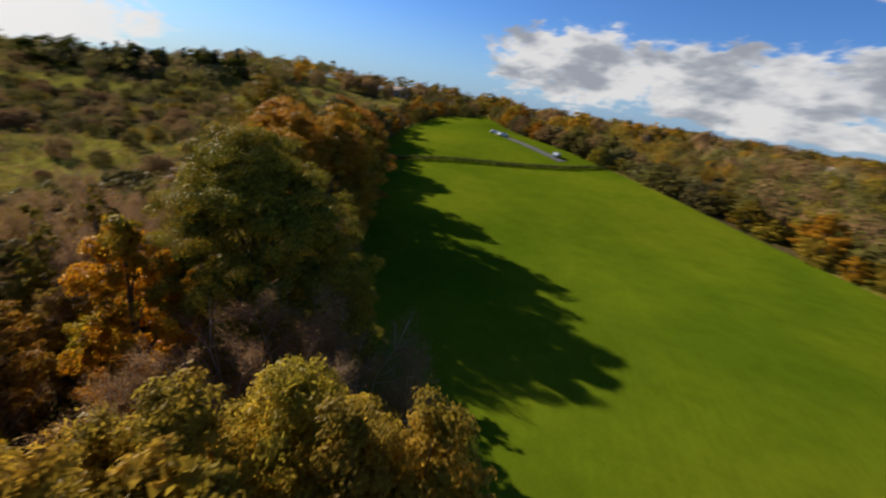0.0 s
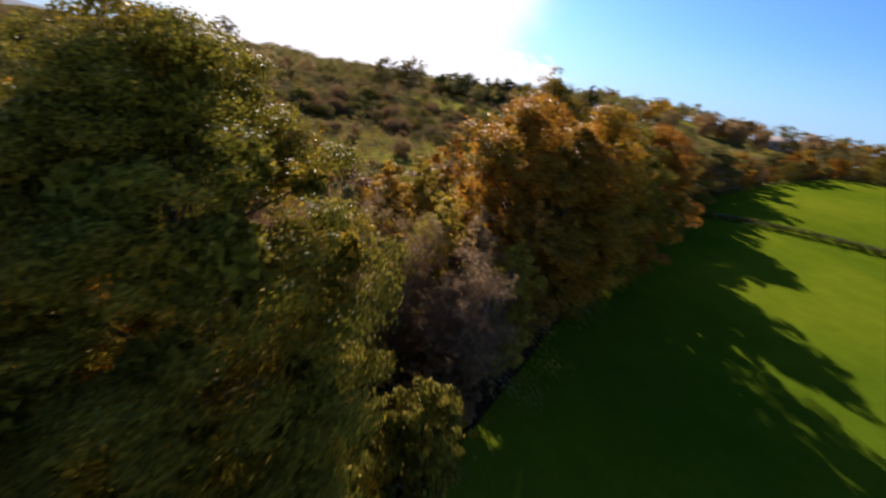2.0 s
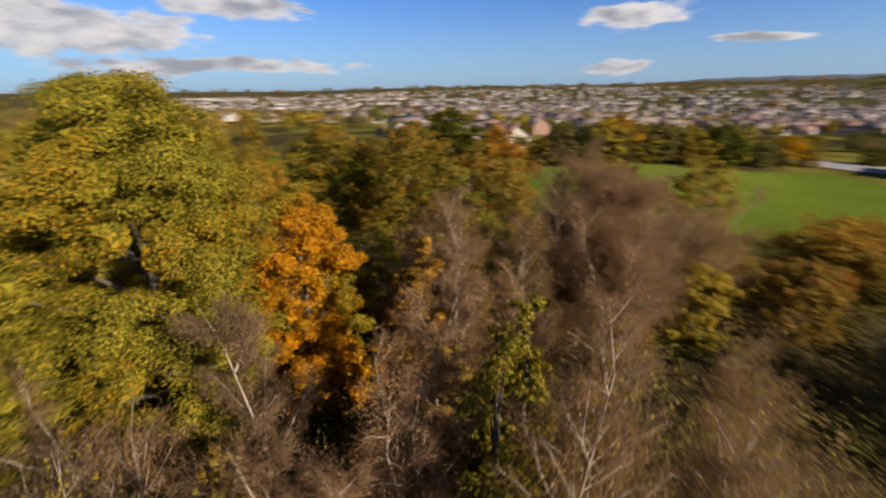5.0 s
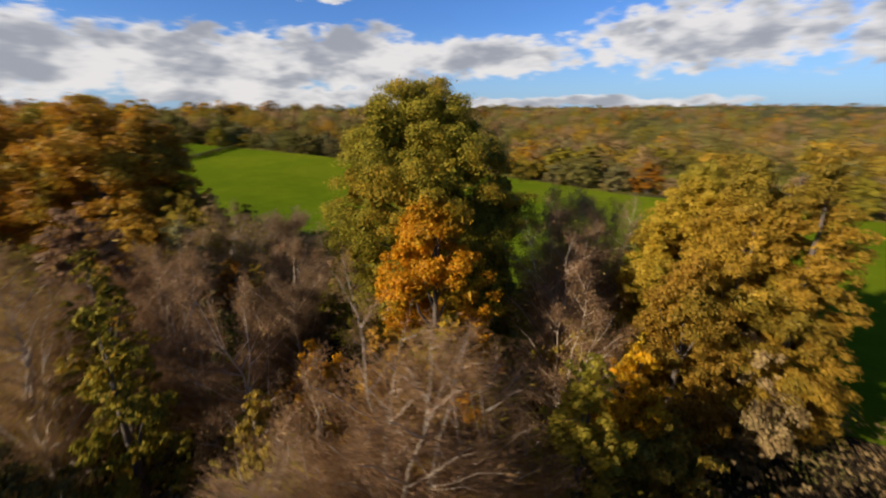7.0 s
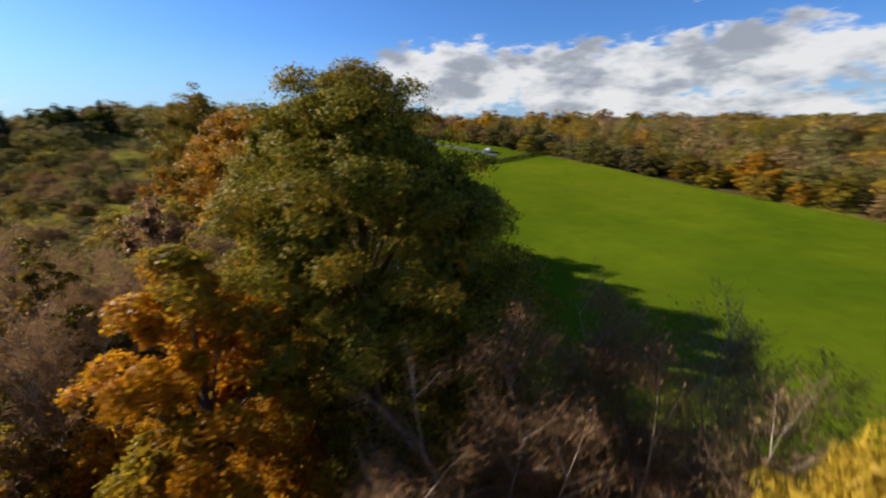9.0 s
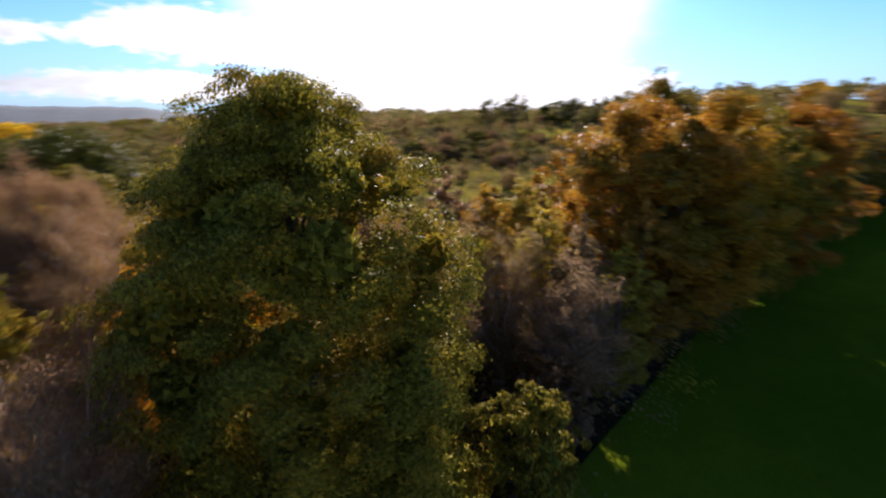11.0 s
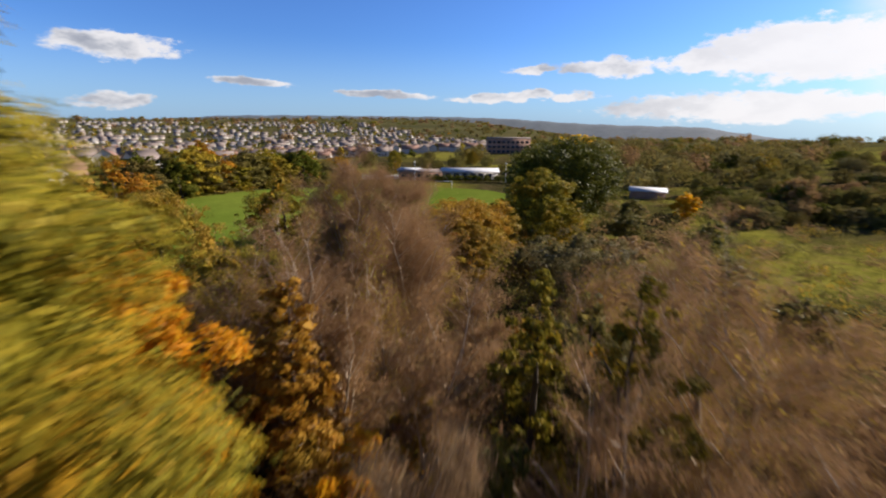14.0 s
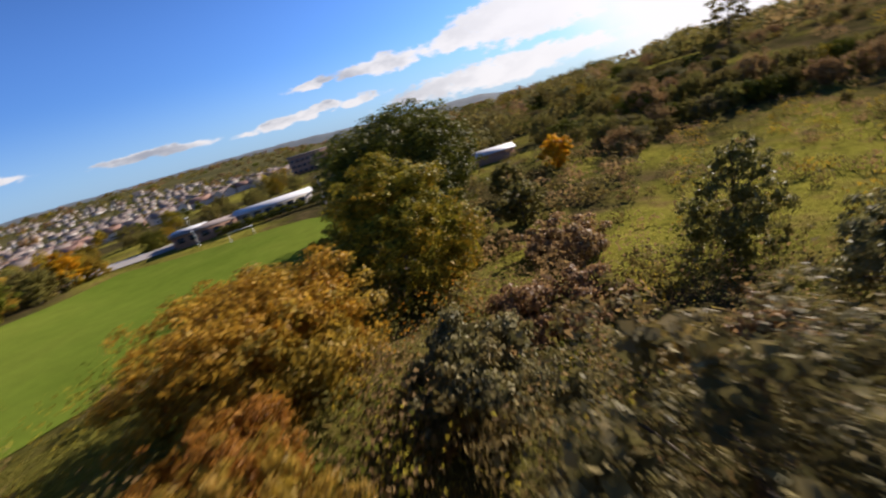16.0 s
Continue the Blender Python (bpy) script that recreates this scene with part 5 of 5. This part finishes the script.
def far_houses():
    """The houses on the far slope, too small to pick apart: walls and roofs."""
    r = np.random.default_rng(44)
    walls, roofs = [], []
    for x, y, turn, d in SPOTS[280:]:
        w, dd, h = r.choice([9.0, 11.0, 13.0, 18.0]), 7.5, 4.2
        c, s = math.cos(turn), math.sin(turn)
        to = np.array([[c, s, 0], [-s, c, 0], [0, 0, 1]])
        lift = (x, y, float(land(x, y)))
        v, f = box(-w / 2, w / 2, -dd / 2, dd / 2, -1.5, h)
        walls.append((v @ to + lift, f))
        ends = np.array([(-w / 2, -dd / 2, h), (-w / 2, dd / 2, h), (-w / 2, 0.02, h + 3.1), (-w / 2, -0.02, h + 3.1)])
        walls.append((ends @ to + lift, np.array([[0, 1, 2, 3]])))
        walls.append(((ends + (w, 0, 0)) @ to + lift, np.array([[3, 2, 1, 0]])))
        roofs += [(v @ to + lift, f) for v, f in gable_roof(w, dd, h, 3.2)]
    for name, pieces, mat in (("far_houses", walls, "render"), ("far_roofs", roofs, "tile")):
        v, f = joined(pieces)
        tagged(new(name, mesh_of(name, v, f, MAT[mat])), "rows of white houses with brown roofs on a far slope", "houses", kind="stuff")


far_houses()


def at_place(ob, x, y, turn=0.0, dz=0.0):
    ob.matrix_basis = Matrix.Translation((x, y, float(land(x, y)) + dz)) @ Matrix.Rotation(radians(turn), 4, "Z")
    return ob


# Houses on the hill and beyond the pasture.
for x, y, turn, label in ((-100, 288, 20, "white house with a dark roof among trees on a hill"), (66, 262, 10, "white house among trees beyond a pasture"), (117, 288, 30, "white house on the skyline beyond woods"), (172, 262, -20, "white house half hidden by woods")):
    at_place(house("render", "tile", 11, 7.5, 4.9, 2.7, label), x, y, turn, -1.0)

# School: a long low hall with a pale roof, a glazed lobby, and a brick block behind.
school = tagged(new("school"), "low white school building with a pale sheet roof", "school building")
solid("wall", [box(-11, 11, -5, 5, -1.5, 3.0)], "render", school)
solid("roof", gable_roof(22, 10, 3.0, 0.9, 0.7, 0.2), "metal_roof", school)
for k in range(6):
    solid("window", [box(-9.6 + 3.2 * k, -7.4 + 3.2 * k, -5.08, -4.95, 0.9, 2.4)], "glass", school)
wing = solid("wing", [box(-28, -11.1, -7, 3.5, -1.5, 2.8)], "brick", school)
solid("roof", [box(-28.5, -11.2, -7.5, 4.0, 2.8, 3.15)], "tile", wing)
for k in range(5):
    solid("window", [box(-27 + 3.2 * k, -25 + 3.2 * k, -7.08, -6.95, 0.9, 2.3)], "glass", wing)
at_place(school, -124, -118, 137)
lobby = tagged(new("glazed_lobby"), "grey glazed lobby with a pale canopy beside a school", "school building")
solid("wall", [box(-3.5, 3.5, -3, 3, -1.5, 3.4)], "glass", lobby)
solid("canopy", [box(-4.5, 4.5, -4, 4, 3.4, 3.7)], "metal_roof", lobby)
for x in (-4, 4):
    for y in (-3.6, 3.6):
        solid("post", [box(x - 0.12, x + 0.12, y - 0.12, y + 0.12, -1.0, 3.4)], "white_metal", lobby)
at_place(lobby, -108, -138, 133)
block = tagged(new("brick_block"), "large brown brick school block with rows of windows", "school building")
solid("wall", [box(-17, 17, -9, 9, -2, 12)], "brick", block)
solid("roof", [box(-17.4, 17.4, -9.4, 9.4, 12, 12.6)], "tile", block)
for z in (1.2, 4.8, 8.4):
    for k in range(9):
        solid("window", [box(-15.6 + 3.6 * k, -13.2 + 3.6 * k, 8.95, 9.1, z, z + 1.9)], "glass", block)
at_place(block, -268, -224, -48, -0.5)
shed = tagged(new("field_shed"), "long brick shed with a shallow pale sheet roof", "shed")
solid("wall", [box(-4.8, 4.8, -3.2, 3.2, -1.0, 2.7)], "brick", shed)
solid("roof", gable_roof(9.6, 6.4, 2.7, 0.8, 0.5, 0.12), "metal_roof", shed)
solid("door", [box(4.75, 4.88, -1.2, 1.2, 0, 2.3)], "wood", shed)
at_place(shed, -135, -50.5, 118, -0.3)


def ground_patch(name, centre, along, across, mat, label, turn, category="car park"):
    """A flat surface that follows the ground."""
    a, b = np.linspace(-along / 2, along / 2, 16), np.linspace(-across / 2, across / 2, 8)
    u, v = np.meshgrid(a, b, indexing="ij")
    c, s = math.cos(radians(turn)), math.sin(radians(turn))
    x, y = centre[0] + u * c - v * s, centre[1] + u * s + v * c
    ob = new(name, mesh_of(name, np.stack([x, y, land(x, y) + 0.22], -1).reshape(-1, 3), grid_faces(16, 8), MAT[mat], False))
    return tagged(ob, label, category, kind="structure")


ground_patch("car_park", (-97, -146), 34, 16, "gravel", "pale grey car park beside the school", -30)
ground_patch("track", (8.5, 147), 36, 3.6, "asphalt", "grey track across the top of the pasture", 133, "track")


def car(label):
    top = tagged(new("car"), label, "car")
    prof = [(-2.1, 0.35), (2.1, 0.35), (2.1, 0.85), (1.2, 0.98), (0.6, 1.45), (-1.3, 1.48), (-1.95, 0.98), (-2.1, 0.9)]
    bm = bmesh.new()
    sides = [[bm.verts.new((x, s * (0.86 if z < 1 else 0.68), z)) for x, z in prof] for s in (-1, 1)]
    bm.faces.new(sides[0])
    bm.faces.new(sides[1][::-1])
    for i in range(len(prof)):
        j = (i + 1) % len(prof)
        bm.faces.new((sides[0][j], sides[0][i], sides[1][i], sides[1][j]))
    me = bpy.data.meshes.new("body")
    bm.to_mesh(me)
    bm.free()
    me.materials.append(MAT["car_paint"])
    body = part("body", me, top)
    for s in (-1, 1):
        solid("side_window", [box(-1.2, 0.5, s * 0.72 - 0.06, s * 0.72 + 0.06, 1.05, 1.36)], "glass", body)
    for x in (-1.3, 1.3):
        for s in (-1, 1):
            v, f = tube([(x, s * 0.68, 0.32), (x, s * 0.70, 0.32), (x, s * 0.88, 0.32), (x, s * 0.9, 0.32)], [0.05, 0.32, 0.32, 0.05], 12)
            part("wheel", mesh_of("wheel", v, f, MAT["rubber"]), top)
    return top


for x, y, turn in ((-4.6, 160.5, 30), (-8.5, 164.0, 10), (18.6, 139.5, 70)):
    at_place(car("white car parked at the top of the pasture"), x, y, turn, 0.22)

# Fence line across the top of the pasture.
fence = tagged(new("field_fence"), "dark wooden field fence across the pasture", "fence")
line = [(float(x), float(y)) for x, y in zip(np.linspace(-36, 36, 30), np.interp(np.linspace(-36, 36, 30), [-36, -8, 22, 36], [89, 109, 124, 136]))]
for (x, y), (xx, yy) in zip(line, line[1:]):
    z, zz = float(land(x, y)), float(land(xx, yy))
    solid("post", [box(x - 0.08, x + 0.08, y - 0.08, y + 0.08, z - 0.3, z + 1.25)], "wood", fence)
    for h in (0.5, 0.85, 1.15):
        v, f = tube([(x, y, z + h), (xx, yy, zz + h)], [0.05, 0.05], 4)
        part("rail", mesh_of("rail", v, f, MAT["wood"]), fence)
# Low dark leaf tufts added along the fence to darken its line.
woods("rough_grass", "dark strip of low leafy tufts along a field fence", np.array(line).repeat(3, 0) + np.linspace(0, 1, 90)[:, None] * 0.0 + np.tile([[0, 0], [0.95, 0.72], [1.9, 1.4]], (30, 1)), np.full(90, 1.1), {"dark": 1}, 40, 1.6, 1.0, 14)
# Goal, flood lamps' masts and the clipped hedge by the school.
goal = tagged(new("football_goal"), "white football goal on a green sports field", "goal")
for x in (-2.8, 2.8):
    solid("post", [box(x - 0.06, x + 0.06, -0.06, 0.06, -0.3, 2.25)], "white_metal", goal)
    v, f = tube([(x, 0, 2.2), (x, -0.9, 2.0), (x, -1.7, 0.05)], [0.035, 0.035, 0.035], 6)
    part("stay", mesh_of("stay", v, f, MAT["white_metal"]), goal)
solid("crossbar", [box(-2.86, 2.86, -0.06, 0.06, 2.18, 2.30)], "white_metal", goal)
at_place(goal, -100.3, -106.5, 143, 0.1)
for x, y in ((-99, -122), (-121, -96)):
    mast = tagged(new("mast"), "tall grey mast beside a sports field", "mast")
    v, f = tube([(0, 0, -0.5), (0, 0, 3), (0, 0, 8)], [0.12, 0.10, 0.06], 8)
    part("pole", mesh_of("pole", v, f, MAT["white_metal"]), mast)
    solid("head", [box(-0.35, 0.35, -0.15, 0.15, 7.9, 8.2)], "white_metal", mast)
    at_place(mast, x, y)
p = np.stack([np.linspace(-106, -128, 26), np.linspace(-121, -98, 26)], -1)
woods("clipped_hedge", "dark clipped hedge between a school and its field", p, np.full(26, 2.6), {"dark": 1}, 120, 0.8, 0.6, 12)
